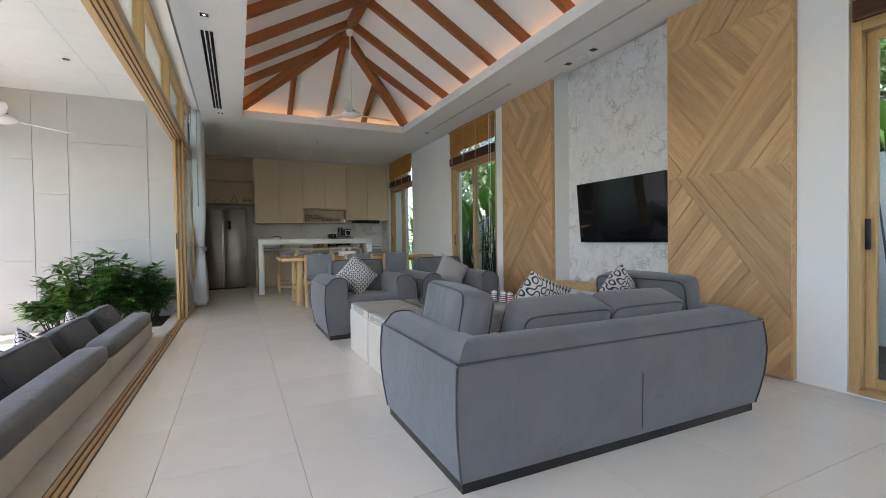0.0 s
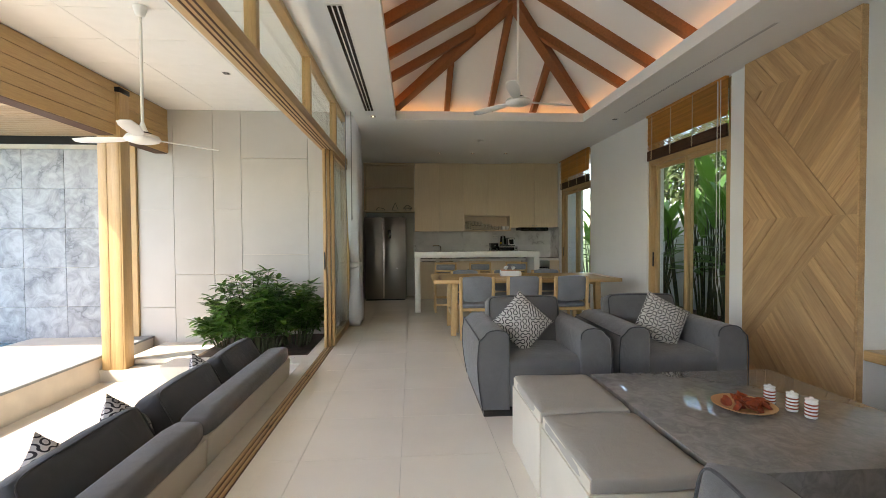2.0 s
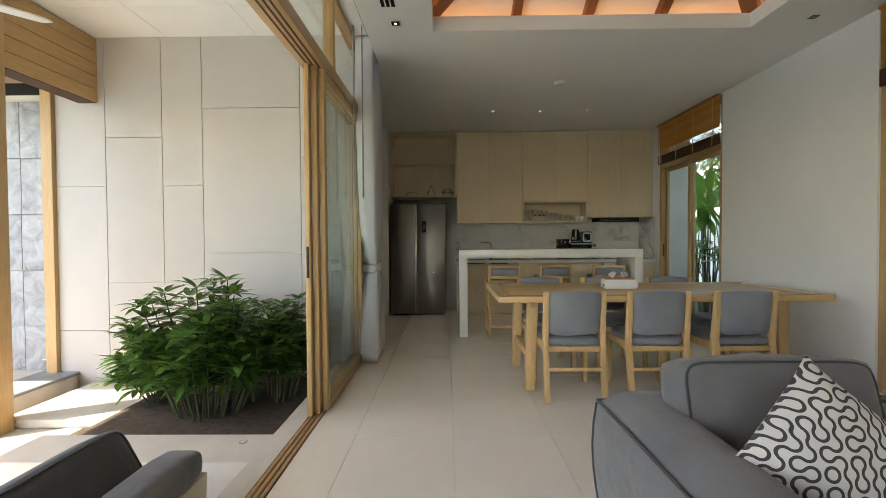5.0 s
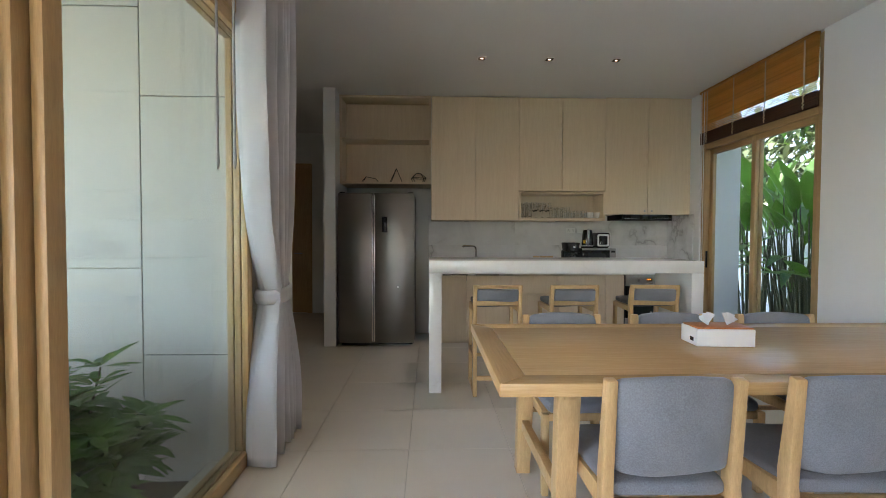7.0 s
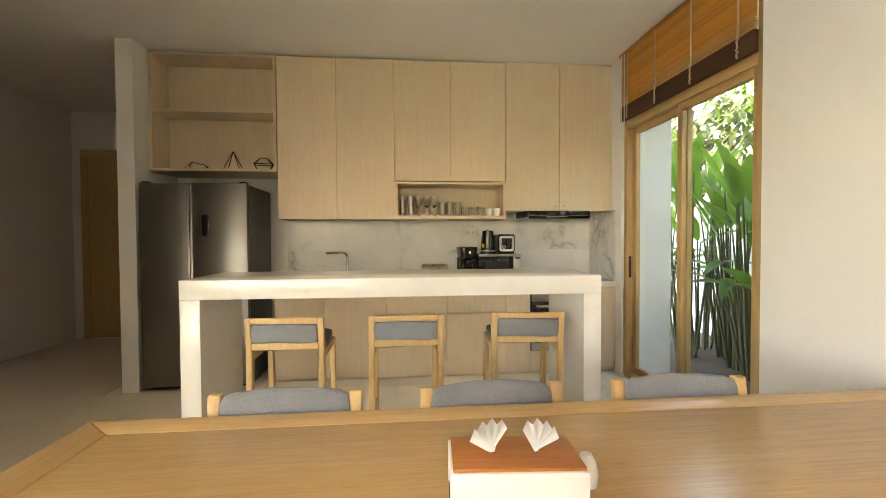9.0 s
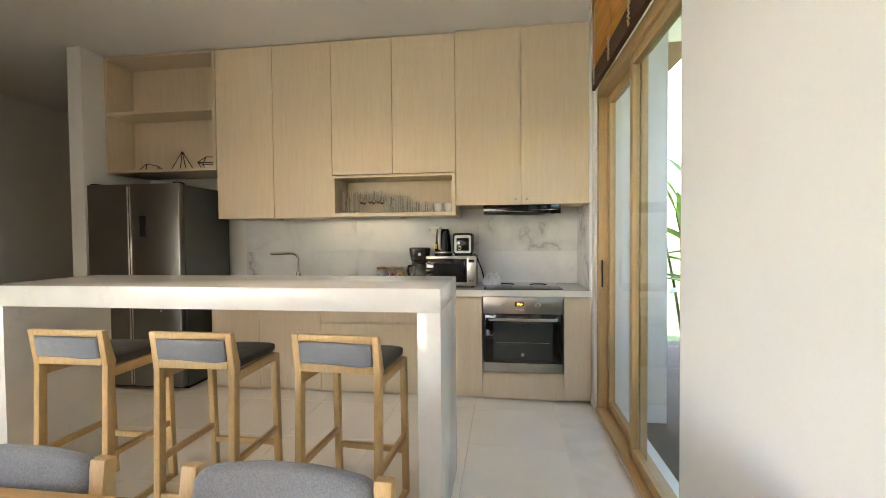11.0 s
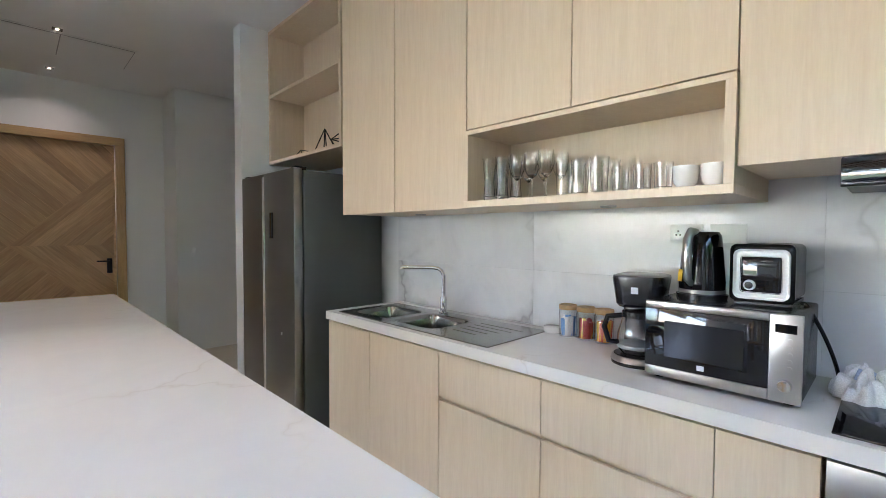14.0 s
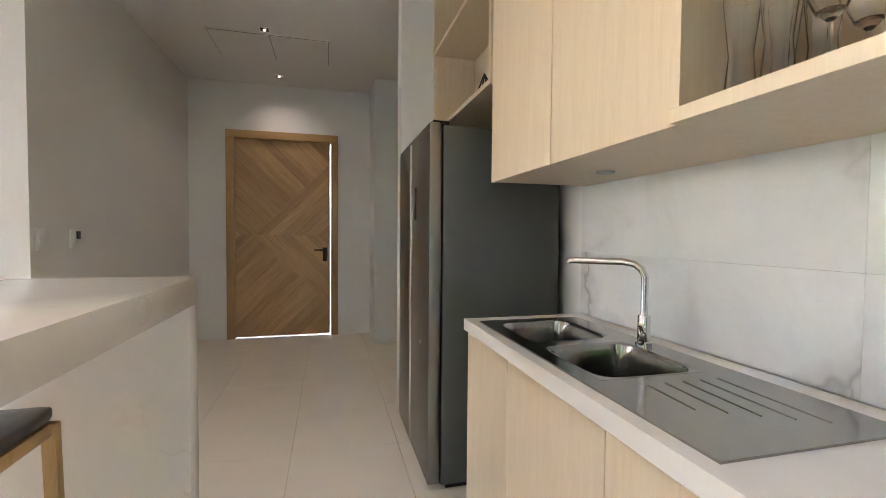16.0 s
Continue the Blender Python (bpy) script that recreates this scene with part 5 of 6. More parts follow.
for x in (-0.15, 0.12):
    part("knob", merge(None, lathe([(0.026, 0.0), (0.026, 0.004), (0.021, 0.006), (0.019, 0.03), (0.0, 0.031)], seg=24), pose(x, 0.0, 0.545, 90, 0, 0)), INOX, ov)
    for k in range(7):
        a = radians(30 + 40 * k)
        part("tick", bx(x + 0.036 * math.sin(a) - 0.002, x + 0.036 * math.sin(a) + 0.002, -0.0012, 0.0005, 0.545 + 0.036 * math.cos(a) - 0.002, 0.545 + 0.036 * math.cos(a) + 0.002), BLACK, ov)
part("display", bx(-0.062, 0.012, -0.0015, 0.002, 0.535, 0.57), BLACKG, ov)
part("button_bar", bx(-0.065, 0.02, -0.006, 0.0, 0.505, 0.515, 0.002), CHROME, ov)


def lettering(body, size, material, m, parent, name="lettering", thick=0.0004):
    cu = bpy.data.curves.new(name, "FONT")
    cu.body, cu.size, cu.extrude = body, size, thick
    cu.align_x = cu.align_y = "CENTER"
    tmp = new(name, cu)
    bpy.context.view_layer.update()
    me = bpy.data.meshes.new_from_object(tmp.evaluated_get(bpy.context.evaluated_depsgraph_get()))
    bpy.data.objects.remove(tmp)
    me.materials.clear()
    me.materials.append(material)
    o = new(name, me)
    o.parent = parent
    o.matrix_basis = m
    return o


lettering("14:16", 0.02, glow("orange clock digits", (1.0, 0.22, 0.03), 3.0), pose(-0.025, -0.0022, 0.5525, 90, 0, 0), ov, "clock_digits")
part("maker_mark", bx(-0.012, 0.012, -0.0095, -0.0084, 0.135, 0.159), plain("grey mark", (0.25, 0.25, 0.25), 0.4), dr)

hb = thing("hob", (3.465, 11.51, 0.901), "black glass induction hob set on the worktop", "hob")
part("glass_plate", bx(-0.315, 0.315, -0.265, 0.265, 0.0, 0.006, 0.002), BLACKG, hb)
for x, y, r in ((-0.15, 0.11, 0.09), (-0.15, -0.12, 0.075), (0.15, 0.11, 0.075), (0.15, -0.12, 0.09)):
    part("cooking_zone", tube([(x + r * math.cos(a * 0.2618), y + r * math.sin(a * 0.2618), 0.0062) for a in range(24)], 0.0008, 4, closed=True), plain("grey print", (0.03, 0.03, 0.03), 0.2), hb)

# sink and tap
sk = thing("sink", (1.46, 11.49, 0.9), "stainless steel sink with two bowls and ribbed drainer", "sink")
b = bmesh.new()
bx(-0.645, -0.60, -0.235, 0.235, 0.0005, 0.006, bm=b)
bx(-0.60, 0.165, -0.235, -0.185, 0.0005, 0.006, bm=b)
bx(-0.60, 0.165, 0.15, 0.235, 0.0005, 0.006, bm=b)
bx(0.165, 0.57, -0.235, 0.235, 0.0005, 0.006, bm=b)
bx(-0.235, -0.185, -0.185, 0.15, 0.0005, 0.006, bm=b)
part("rim", b, STEELD, sk, smooth=False)
for x0, x1 in ((-0.60, -0.235), (-0.185, 0.165)):
    b = bmesh.new()
    rings = []
    for k, (z, ins) in enumerate(((0.0062, -0.002), (0.0075, 0.004), (0.003, 0.012), (-0.02, 0.018), (-0.14, 0.026), (-0.158, 0.048), (-0.16, 0.075))):
        e = 0.02 if k == 0 else 0.36
        ring = []
        cx, cy, hx, hy = (x0 + x1) / 2, -0.0175, (x1 - x0) / 2 - ins, 0.1675 - ins
        for i in range(32):
            a = 2 * math.pi * i / 32
            ring.append(b.verts.new((cx + math.copysign(abs(math.cos(a)) ** e, math.cos(a)) * hx, cy + math.copysign(abs(math.sin(a)) ** e, math.sin(a)) * hy, z)))
        rings.append(ring)
    for p, q in zip(rings, rings[1:]):
        for i in range(32):
            b.faces.new((p[i], p[(i + 1) % 32], q[(i + 1) % 32], q[i]))
    b.faces.new(rings[-1])
    bmesh.ops.recalc_face_normals(b, faces=b.faces)
    bowl = part("bowl", b, STEELD, sk)
    part("drain", lathe([(0.0, -0.155), (0.032, -0.155), (0.036, -0.159)], (x0 + x1) / 2, 0.03, 20), CHROME, bowl)
for k in range(5):
    y = 0.13 - 0.055 * k
    part("rib", tube([(0.22, y, 0.0055), (0.50 - 0.03 * k, y - 0.01, 0.0050)], 0.0025, 8), STEELD, sk)
tp = thing("tap", (1.335, 11.67, 0.906), "chrome kitchen tap with long swan-neck spout", "tap", -45)
part("base", lathe([(0.027, 0.0), (0.027, 0.012), (0.021, 0.016), (0.021, 0.10), (0.018, 0.105), (0.0, 0.106)], seg=20), CHROME, tp)
part("spout", tube([(0, 0, 0.10), (0, 0, 0.235), (0, -0.012, 0.262), (0, -0.035, 0.278), (0, -0.07, 0.284), (0, -0.255, 0.284), (0, -0.262, 0.275)], 0.0125, 12), CHROME, tp)
part("lever", tube([(0.02, 0, 0.055), (0.045, 0, 0.058), (0.075, -0.005, 0.085)], [0.012, 0.009, 0.006], 10), CHROME, tp)

# wall cabinets
def wall_unit(x0, x1, z0, doors, label):
    u = thing("wall_cabinet", ((x0 + x1) / 2, YU, z0), label, "cabinet", group="kitchen wall cabinets")
    h = (x1 - x0) / 2
    part("carcass", bx(-h + 0.001, h - 0.001, 0.02, 0.485, 0.0, 3.035 - z0), OAKV, u)
    w = (x1 - x0) / doors
    for k in range(doors):
        part("door", bx(-h + k * w + 0.0025, -h + (k + 1) * w - 0.0025, 0.0, 0.019, -0.002, 3.036 - z0, 0.001, 1), OAKV, u)
    return u


wall_unit(0.74, 1.83, 1.518, 2, "tall light oak wall cabinet with two flush doors")
wall_unit(1.83, 2.915, 1.885, 2, "light oak wall cabinet above the glass niche")
u = wall_unit(2.915, 4.0, 1.60, 2, "light oak wall cabinet above the cooker hood")
for x in (-0.045, 0.045):
    part("knob", merge(None, lathe([(0.004, 0), (0.004, 0.012), (0.011, 0.016), (0.011, 0.022), (0.0, 0.024)], seg=14), pose(x, 0, 0.04, 90, 0, 0)), INOX, u)
part("filler_panel", bx(-0.54, 0.54, -0.0, 0.02, 1.437, 1.448), OAKV, u)
nb = thing("open_niche", (2.3725, YU - 0.02, 1.517), "open oak niche holding drinking glasses", "shelf")
hw = 0.5425
part("bottom", bx(-hw, hw, 0, 0.505, 0.0, 0.03, 0.001, 1), OAKV, nb)
part("top", bx(-hw, hw, 0, 0.505, 0.335, 0.355, 0.001, 1), OAKV, nb)
for s in (-1, 1):
    part("side", bx(s * (hw - 0.014) - 0.014, s * (hw - 0.014) + 0.014, 0, 0.505, 0.0301, 0.3349), OAKV, nb)
part("back", bx(-hw + 0.028, hw - 0.028, 0.33, 0.345, 0.0301, 0.3349), OAKV, nb)
for x, y in ((1.2, 11.6), (2.4, 11.6)):
    o = thing("puck_light", (x, y, 1.516), "small round under-cabinet light, switched off", "light", group="under-cabinet lights")
    part("disc", lathe([(0.0, -0.008), (0.03, -0.008), (0.034, -0.003), (0.034, 0.0)], seg=20), INOX, o)
hd = thing("cooker_hood", (3.46, 11.33, 1.52), "slim black glass cooker hood below the cabinet", "cooker hood")
part("body", bx(-0.315, 0.315, 0.03, 0.48, 0.015, 0.08), DARK, hd)
part("front", bx(-0.315, 0.315, 0.0, 0.03, 0.0, 0.075, 0.003), BLACKG, hd)
for a, c, z in ((-0.30, -0.13, 0.026), (-0.13, 0.085, 0.019), (0.085, 0.30, 0.030)):
    part("control_line", bx(a, c, -0.0015, 0.0, z, z + 0.003), INOX, hd)

# glasses and cups in the niche
gz = 1.548
GL = [[(0.0, 0.002), (0.026, 0.0), (0.028, 0.02), (0.022, 0.09), (0.026, 0.13), (0.033, 0.20), (0.0315, 0.20), (0.024, 0.13), (0.020, 0.09), (0.025, 0.025), (0.0, 0.02)],
      [(0.0, 0.002), (0.034, 0.0), (0.033, 0.004), (0.005, 0.01), (0.004, 0.085), (0.02, 0.10), (0.036, 0.14), (0.032, 0.20), (0.0305, 0.20), (0.034, 0.14), (0.018, 0.104), (0.0, 0.10)],
      [(0.0, 0.002), (0.030, 0.0), (0.036, 0.14), (0.0345, 0.14), (0.0285, 0.012), (0.0, 0.01)],
      [(0.0, 0.002), (0.028, 0.0), (0.031, 0.095), (0.0295, 0.095), (0.0265, 0.012), (0.0, 0.01)]]
shapes = []
for k, prof in enumerate(GL):
    shapes.append(as_mesh("drinking_glass", lathe(prof, seg=20), CLEAR, True))
rnd = random.Random(9)
for k in range(11):
    for r in range(2):
        kind = 0 if k < 2 else 1 if k < 5 else 2 if k < 8 else 3
        o = new("drinking_glass", shapes[kind])
        o.location = (1.905 + 0.078 * k + 0.01 * rnd.random(), 11.40 + 0.10 * r + 0.015 * rnd.random(), gz)
        tagged(o, ("tall curved drinking glass", "stemmed wine glass", "clear tumbler glass", "short clear tumbler glass")[kind] + " in the oak niche", "glass", "glasses in the niche")
CUPM = as_mesh("cup", lathe([(0.0, 0.002), (0.022, 0.0), (0.036, 0.02), (0.041, 0.075), (0.038, 0.075), (0.033, 0.022), (0.0, 0.01)], seg=22), CERAM, True)
HANDM = as_mesh("handle", tube([(0.036, 0, 0.06), (0.056, 0, 0.058), (0.06, 0, 0.04), (0.05, 0, 0.025), (0.034, 0, 0.022)], 0.004, 7), CERAM, True)
for x, y in ((2.755, 11.41), (2.84, 11.41), (2.76, 11.52), (2.845, 11.52)):
    c = thing("coffee_cup", (x, y, gz), "white china coffee cup in the oak niche", "cup", 60, "cups in the niche")
    for n, m in (("bowl", CUPM), ("handle", HANDM)):
        o = new(n, m)
        o.parent = c

# shelf over the refrigerator
sb = thing("shelf_unit", (0.175, YU - 0.01, 1.96), "open light oak shelf unit over the refrigerator", "shelf unit")
hw = 0.5595
for z in (0.0, 0.54, 1.055):
    part("shelf", bx(-hw, hw, 0, 0.5, z, z + 0.025, 0.001, 1), OAKV, sb)
for s in (-1, 1):
    part("side", bx(s * (hw - 0.0125) - 0.012, s * (hw - 0.0125) + 0.012, 0.001, 0.5, 0.0255, 1.0545), OAKV, sb)
part("back", bx(-hw + 0.025, hw - 0.025, 0.30, 0.315, 0.0255, 1.0545), OAKV, sb)


def wire_shape(x, verts, edges, label):
    th = thing("wire_ornament", (x, 11.45, 1.9855), label, "ornament", 15 * (x > 0.3), "wire ornaments")
    for a, c in edges:
        part("wire", tube([verts[a], verts[c]], 0.004, 6), DARK, th)


wire_shape(-0.03, [(-0.1, -0.04, 0.005), (0.11, -0.04, 0.005), (0.11, 0.05, 0.005), (-0.1, 0.05, 0.005), (-0.05, 0, 0.075), (0.07, 0.0, 0.05)],
           [(0, 1), (1, 2), (2, 3), (3, 0), (0, 4), (3, 4), (1, 5), (2, 5), (4, 5)], "flat black wire polyhedron on the shelf")
wire_shape(0.30, [(-0.075, -0.05, 0.005), (0.075, -0.05, 0.005), (0.075, 0.06, 0.005), (-0.075, 0.06, 0.005), (0, 0, 0.18)],
           [(0, 1), (1, 2), (2, 3), (3, 0), (0, 4), (1, 4), (2, 4), (3, 4)], "black wire pyramid on the shelf")
wire_shape(0.58, [(-0.055, -0.04, 0.005), (0.055, -0.04, 0.005), (0.055, 0.05, 0.005), (-0.055, 0.05, 0.005), (-0.085, -0.05, 0.06), (0.085, -0.05, 0.06), (0.085, 0.06, 0.06), (-0.085, 0.06, 0.06), (-0.03, 0, 0.12), (0.03, 0, 0.12)],
           [(0, 1), (1, 2), (2, 3), (3, 0), (4, 5), (5, 6), (6, 7), (7, 4), (0, 4), (1, 5), (2, 6), (3, 7), (4, 8), (7, 8), (5, 9), (6, 9), (8, 9)], "black wire cage ornament on the shelf")

fr = thing("refrigerator", (0.085, 11.09, 0), "tall dark steel side-by-side refrigerator with two doors", "refrigerator")
part("cabinet", bx(-0.44, 0.455, 0.07, 0.70, 0.03, 1.81, 0.006), FRSIDE, fr)
part("foot", bx(-0.42, 0.43, 0.1, 0.62, 0.0, 0.03), BLACK, fr)
d1 = part("door", bx(-0.442, -0.03, 0.0, 0.062, 0.04, 1.822, 0.008), STEEL, fr)
d2 = part("door", bx(-0.022, 0.455, 0.0, 0.062, 0.04, 1.822, 0.008), STEEL, fr)
part("grip", bx(-0.046, -0.03, -0.004, 0.03, 0.06, 1.80, 0.003), CHROME, d1, "polished grip edge")
part("grip", bx(-0.022, -0.008, -0.004, 0.03, 0.06, 1.80, 0.003), CHROME, d2, "polished grip edge")
part("display", bx(0.075, 0.135, -0.003, 0.004, 1.36, 1.54, 0.002), BLACKG, d2, "black touch display")
part("sticker", bx(0.25, 0.27, -0.001, 0.002, 0.70, 0.72, 0.0), WPLAST, d2)
for x in (-0.40, 0.41):
    part("hinge_cover", bx(x - 0.03, x + 0.03, 0.02, 0.10, 1.8105, 1.835, 0.004), BLACK, fr)

# ---- things on the worktop ----
mw = thing("microwave", (2.865, 11.36, 0.901), "black and steel microwave oven on the worktop", "microwave", 0)
part("body", bx(-0.212, 0.212, 0.012, 0.36, 0.012, 0.268, 0.008), BLACK, mw)
part("top_trim", bx(-0.213, 0.135, 0.0, 0.016, 0.245, 0.268, 0.003), INOX, mw)
part("bottom_trim", bx(-0.213, 0.135, 0.0, 0.016, 0.014, 0.045, 0.003), INOX, mw)
dr = part("door", bx(-0.213, 0.135, 0.0, 0.016, 0.0455, 0.2445, 0.003), BLACKG, mw, "black glass door")
part("window", bx(-0.15, 0.075, -0.0015, 0.001, 0.085, 0.205), plain("dark door mesh", (0.02, 0.02, 0.022), 0.12, relief=0), dr)
part("maker_mark", bx(-0.05, -0.03, -0.0025, 0.0, 0.058, 0.074), plain("pale mark", (0.5, 0.5, 0.5), 0.4), dr)
cp = part("control_panel", bx(0.136, 0.213, -0.001, 0.016, 0.014, 0.268, 0.003), INOX, mw, "steel control panel")
part("display", bx(0.15, 0.2, -0.003, 0.0, 0.215, 0.24), BLACKG, cp)
for k in range(5):
    part("button", merge(None, lathe([(0.006, 0), (0.006, 0.004), (0.0, 0.005)], seg=12), pose(0.185, -0.001, 0.195 - 0.02 * k, 90, 0, 0)), INOX, cp)
part("dial", merge(None, lathe([(0.018, 0), (0.016, 0.014), (0.0, 0.015)], seg=20), pose(0.175, -0.001, 0.065, 90, 0, 0)), CHROME, cp)
for x in (-0.18, 0.18):
    part("foot", lathe([(0.015, 0), (0.015, 0.013)], x, 0.05, 12), BLACK, mw)
    part("foot", lathe([(0.015, 0), (0.015, 0.013)], x, 0.30, 12), BLACK, mw)

kt = thing("electric_kettle", (2.775, 11.54, 1.17), "glossy black electric kettle with steel handle on the microwave", "kettle", 78)
part("base", lathe([(0.0, 0.0), (0.078, 0.0), (0.08, 0.018), (0.07, 0.022)], seg=28), BLACK, kt)
part("band", lathe([(0.073, 0.022), (0.0735, 0.035)], seg=28), INOX, kt)
part("body", lathe([(0.072, 0.034), (0.073, 0.06), (0.064, 0.17), (0.058, 0.222), (0.05, 0.235), (0.0, 0.24)], seg=28), BLACKG, kt)
part("spout", prism([(0.05, 0.18), (0.05, 0.225), (0.085, 0.225)], "y", -0.02, 0.02, 0.004), BLACK, kt)
part("handle", tube([(-0.045, 0, 0.235), (-0.075, 0, 0.238), (-0.098, 0, 0.21), (-0.10, 0, 0.13), (-0.09, 0, 0.07), (-0.068, 0, 0.055)], [0.012, 0.014, 0.015, 0.015, 0.013, 0.01], 12), INOX, kt, "brushed steel handle")
part("energy_label", merge(None, bx(-0.016, 0.016, -0.0008, 0.0, 0, 0.042), pose(0, 0, 0, 0, 0, -128) @ pose(0.0, -0.0745, 0.06, -5, 0, 0)), plain("yellow label", (0.85, 0.55, 0.03), 0.5), kt, "yellow energy label")

to = thing("toaster", (2.955, 11.48, 1.17), "black two-slice toaster with white face on the microwave", "toaster", 0)
part("body", bx(-0.078, 0.085, 0.012, 0.27, 0.012, 0.196, 0.02, 3), BLACK, to)
part("bezel", bx(-0.082, 0.088, 0.0, 0.016, 0.012, 0.196, 0.018, 3), BLACK, to)
part("face", bx(-0.07, 0.076, -0.006, 0.004, 0.022, 0.180, 0.02, 4), WPLAST, to, "white front face")
part("front_plate", bx(-0.052, 0.058, -0.010, 0.0, 0.042, 0.158, 0.01, 3), BLACKG, to, "black front plate")
part("dial", merge(None, lathe([(0.017, 0), (0.015, 0.012), (0.0, 0.013)], seg=20), pose(-0.026, -0.010, 0.066, 90, 0, 0)), WPLAST, to)
part("dial_cap", merge(None, lathe([(0.0115, 0), (0.010, 0.004), (0.0, 0.0045)], seg=20), pose(-0.026, -0.0225, 0.066, 90, 0, 0)), BLACK, to)
part("lever", bx(-0.005, 0.045, -0.02, -0.008, 0.125, 0.14, 0.004), BLACK, to)
for x in (-0.03, 0.035):
    part("slot", bx(x - 0.013, x + 0.013, 0.05, 0.23, 0.193, 0.1975), DARK, to)
part("base", bx(-0.072, 0.08, 0.02, 0.26, 0.0, 0.012), BLACK, to)

cm = thing("coffee_maker", (2.565, 11.53, 0.901), "black drip coffee maker with glass jug", "coffee maker", 8)
part("base", lathe([(0.0, 0), (0.094, 0.0), (0.096, 0.012), (0.085, 0.036), (0.0, 0.038)], 0, -0.02, 32), BLACK, cm)
part("hotplate", lathe([(0.0965, 0.013), (0.0985, 0.015), (0.092, 0.032), (0.088, 0.034)], 0, -0.02, 32), INOX, cm, "broad steel ring")
part("column", bx(-0.08, 0.08, 0.062, 0.15, 0.0, 0.24, 0.02, 3), BLACK, cm)
b = bmesh.new()
rings = []
for z, hx, hy in ((0.215, 0.072, 0.085), (0.228, 0.082, 0.1), (0.325, 0.096, 0.112), (0.336, 0.094, 0.11), (0.34, 0.08, 0.095)):
    rings.append([b.verts.new((math.copysign(abs(math.cos(k * 0.19635)) ** 0.5, math.cos(k * 0.19635)) * hx, 0.03 + math.copysign(abs(math.sin(k * 0.19635)) ** 0.5, math.sin(k * 0.19635)) * hy, z)) for k in range(32)])
for p, q in zip(rings, rings[1:]):
    for k in range(32):
        b.faces.new((p[k], p[(k + 1) % 32], q[(k + 1) % 32], q[k]))
b.faces.new(rings[0][::-1])
b.faces.new(rings[-1])
part("filter_housing", b, BLACK, cm)
jug = part("jug", lathe([(0.0, 0.040), (0.056, 0.040), (0.073, 0.062), (0.073, 0.11), (0.056, 0.17), (0.051, 0.185), (0.049, 0.185), (0.054, 0.169), (0.071, 0.109), (0.071, 0.063), (0.055, 0.043), (0.0, 0.043)], 0, -0.025, 28), CLEAR, cm, "clear glass jug")
part("band", lathe([(0.0735, 0.062), (0.0745, 0.064), (0.0745, 0.073), (0.0735, 0.075)], 0, -0.025, 28), INOX, jug)
part("collar", lathe([(0.054, 0.178), (0.056, 0.178), (0.056, 0.20), (0.0, 0.208)], 0, -0.025, 28), BLACK, jug)
part("handle", tube([(-0.05, -0.06, 0.185), (-0.095, -0.085, 0.18), (-0.105, -0.09, 0.14), (-0.09, -0.085, 0.085), (-0.062, -0.06, 0.08)], 0.01, 10), BLACK, jug)
part("maker_mark", bx(-0.012, 0.012, -0.082, -0.076, 0.272, 0.296), plain("white mark", (0.7, 0.7, 0.7), 0.4), cm)
CORK = wood("cork lid", (0.42, 0.24, 0.10), (0.58, 0.36, 0.17), (6, 6, 6), 0.7)
for k, (x, col, lab, lb2) in enumerate(((2.15, (0.80, 0.80, 0.80), (0.18, 0.40, 0.75), "glass jar of white sugar sachets with wooden lid"),
                                        (2.243, (0.45, 0.04, 0.03), (0.65, 0.40, 0.05), "glass jar of red coffee sachets with wooden lid"),
                                        (2.333, (0.80, 0.42, 0.02), (0.65, 0.10, 0.03), "glass jar of yellow tea bags with wooden lid"))):
    j = thing("storage_jar", (x, 11.72, 0.901), lb2, "jar", 20 * k, "storage jars")
    part("glass_body", lathe([(0.0, 0.0), (0.04, 0.0), (0.043, 0.008), (0.043, 0.122), (0.039, 0.13), (0.0375, 0.13), (0.0415, 0.12), (0.0415, 0.01), (0.0, 0.005)], seg=24), CLEAR, j)
    part("lid", lathe([(0.042, 0.131), (0.043, 0.134), (0.043, 0.15), (0.041, 0.153), (0.0, 0.153)], seg=24), CORK, j, "round wooden lid")
    rnd = random.Random(k)
    mt, ml = plain("sachet %d" % k, col, 0.5), plain("sachet print %d" % k, lab, 0.5)
    for i in range(9):
        a = i * 0.698
        o = part("sachet", bx(-0.014, 0.014, -0.004, 0.004, 0.0, 0.075 + 0.02 * rnd.random(), 0.002), mt if i % 3 else ml, j)
        o.matrix_basis = pose(0.025 * math.cos(a), 0.025 * math.sin(a), 0.007, rnd.uniform(-6, 6), 0, math.degrees(a) + 90)
o = thing("pot_lid", (2.05, 11.74, 0.901), "small white round dish on the worktop", "dish")
part("disc", lathe([(0.0, 0.0), (0.04, 0.0), (0.045, 0.01), (0.045, 0.026), (0.04, 0.03), (0.0, 0.03)], seg=24), CERAM, o)
tw = thing("tea_towel", (3.20, 11.60, 0.901), "crumpled fluffy white and blue tea towels beside the hob", "towel")
TOWEL = cloth("white towel cloth", (0.82, 0.82, 0.83), 260, var=0.1)
TOWELB = cloth("pale blue towel cloth", (0.45, 0.55, 0.72), 260, var=0.1)
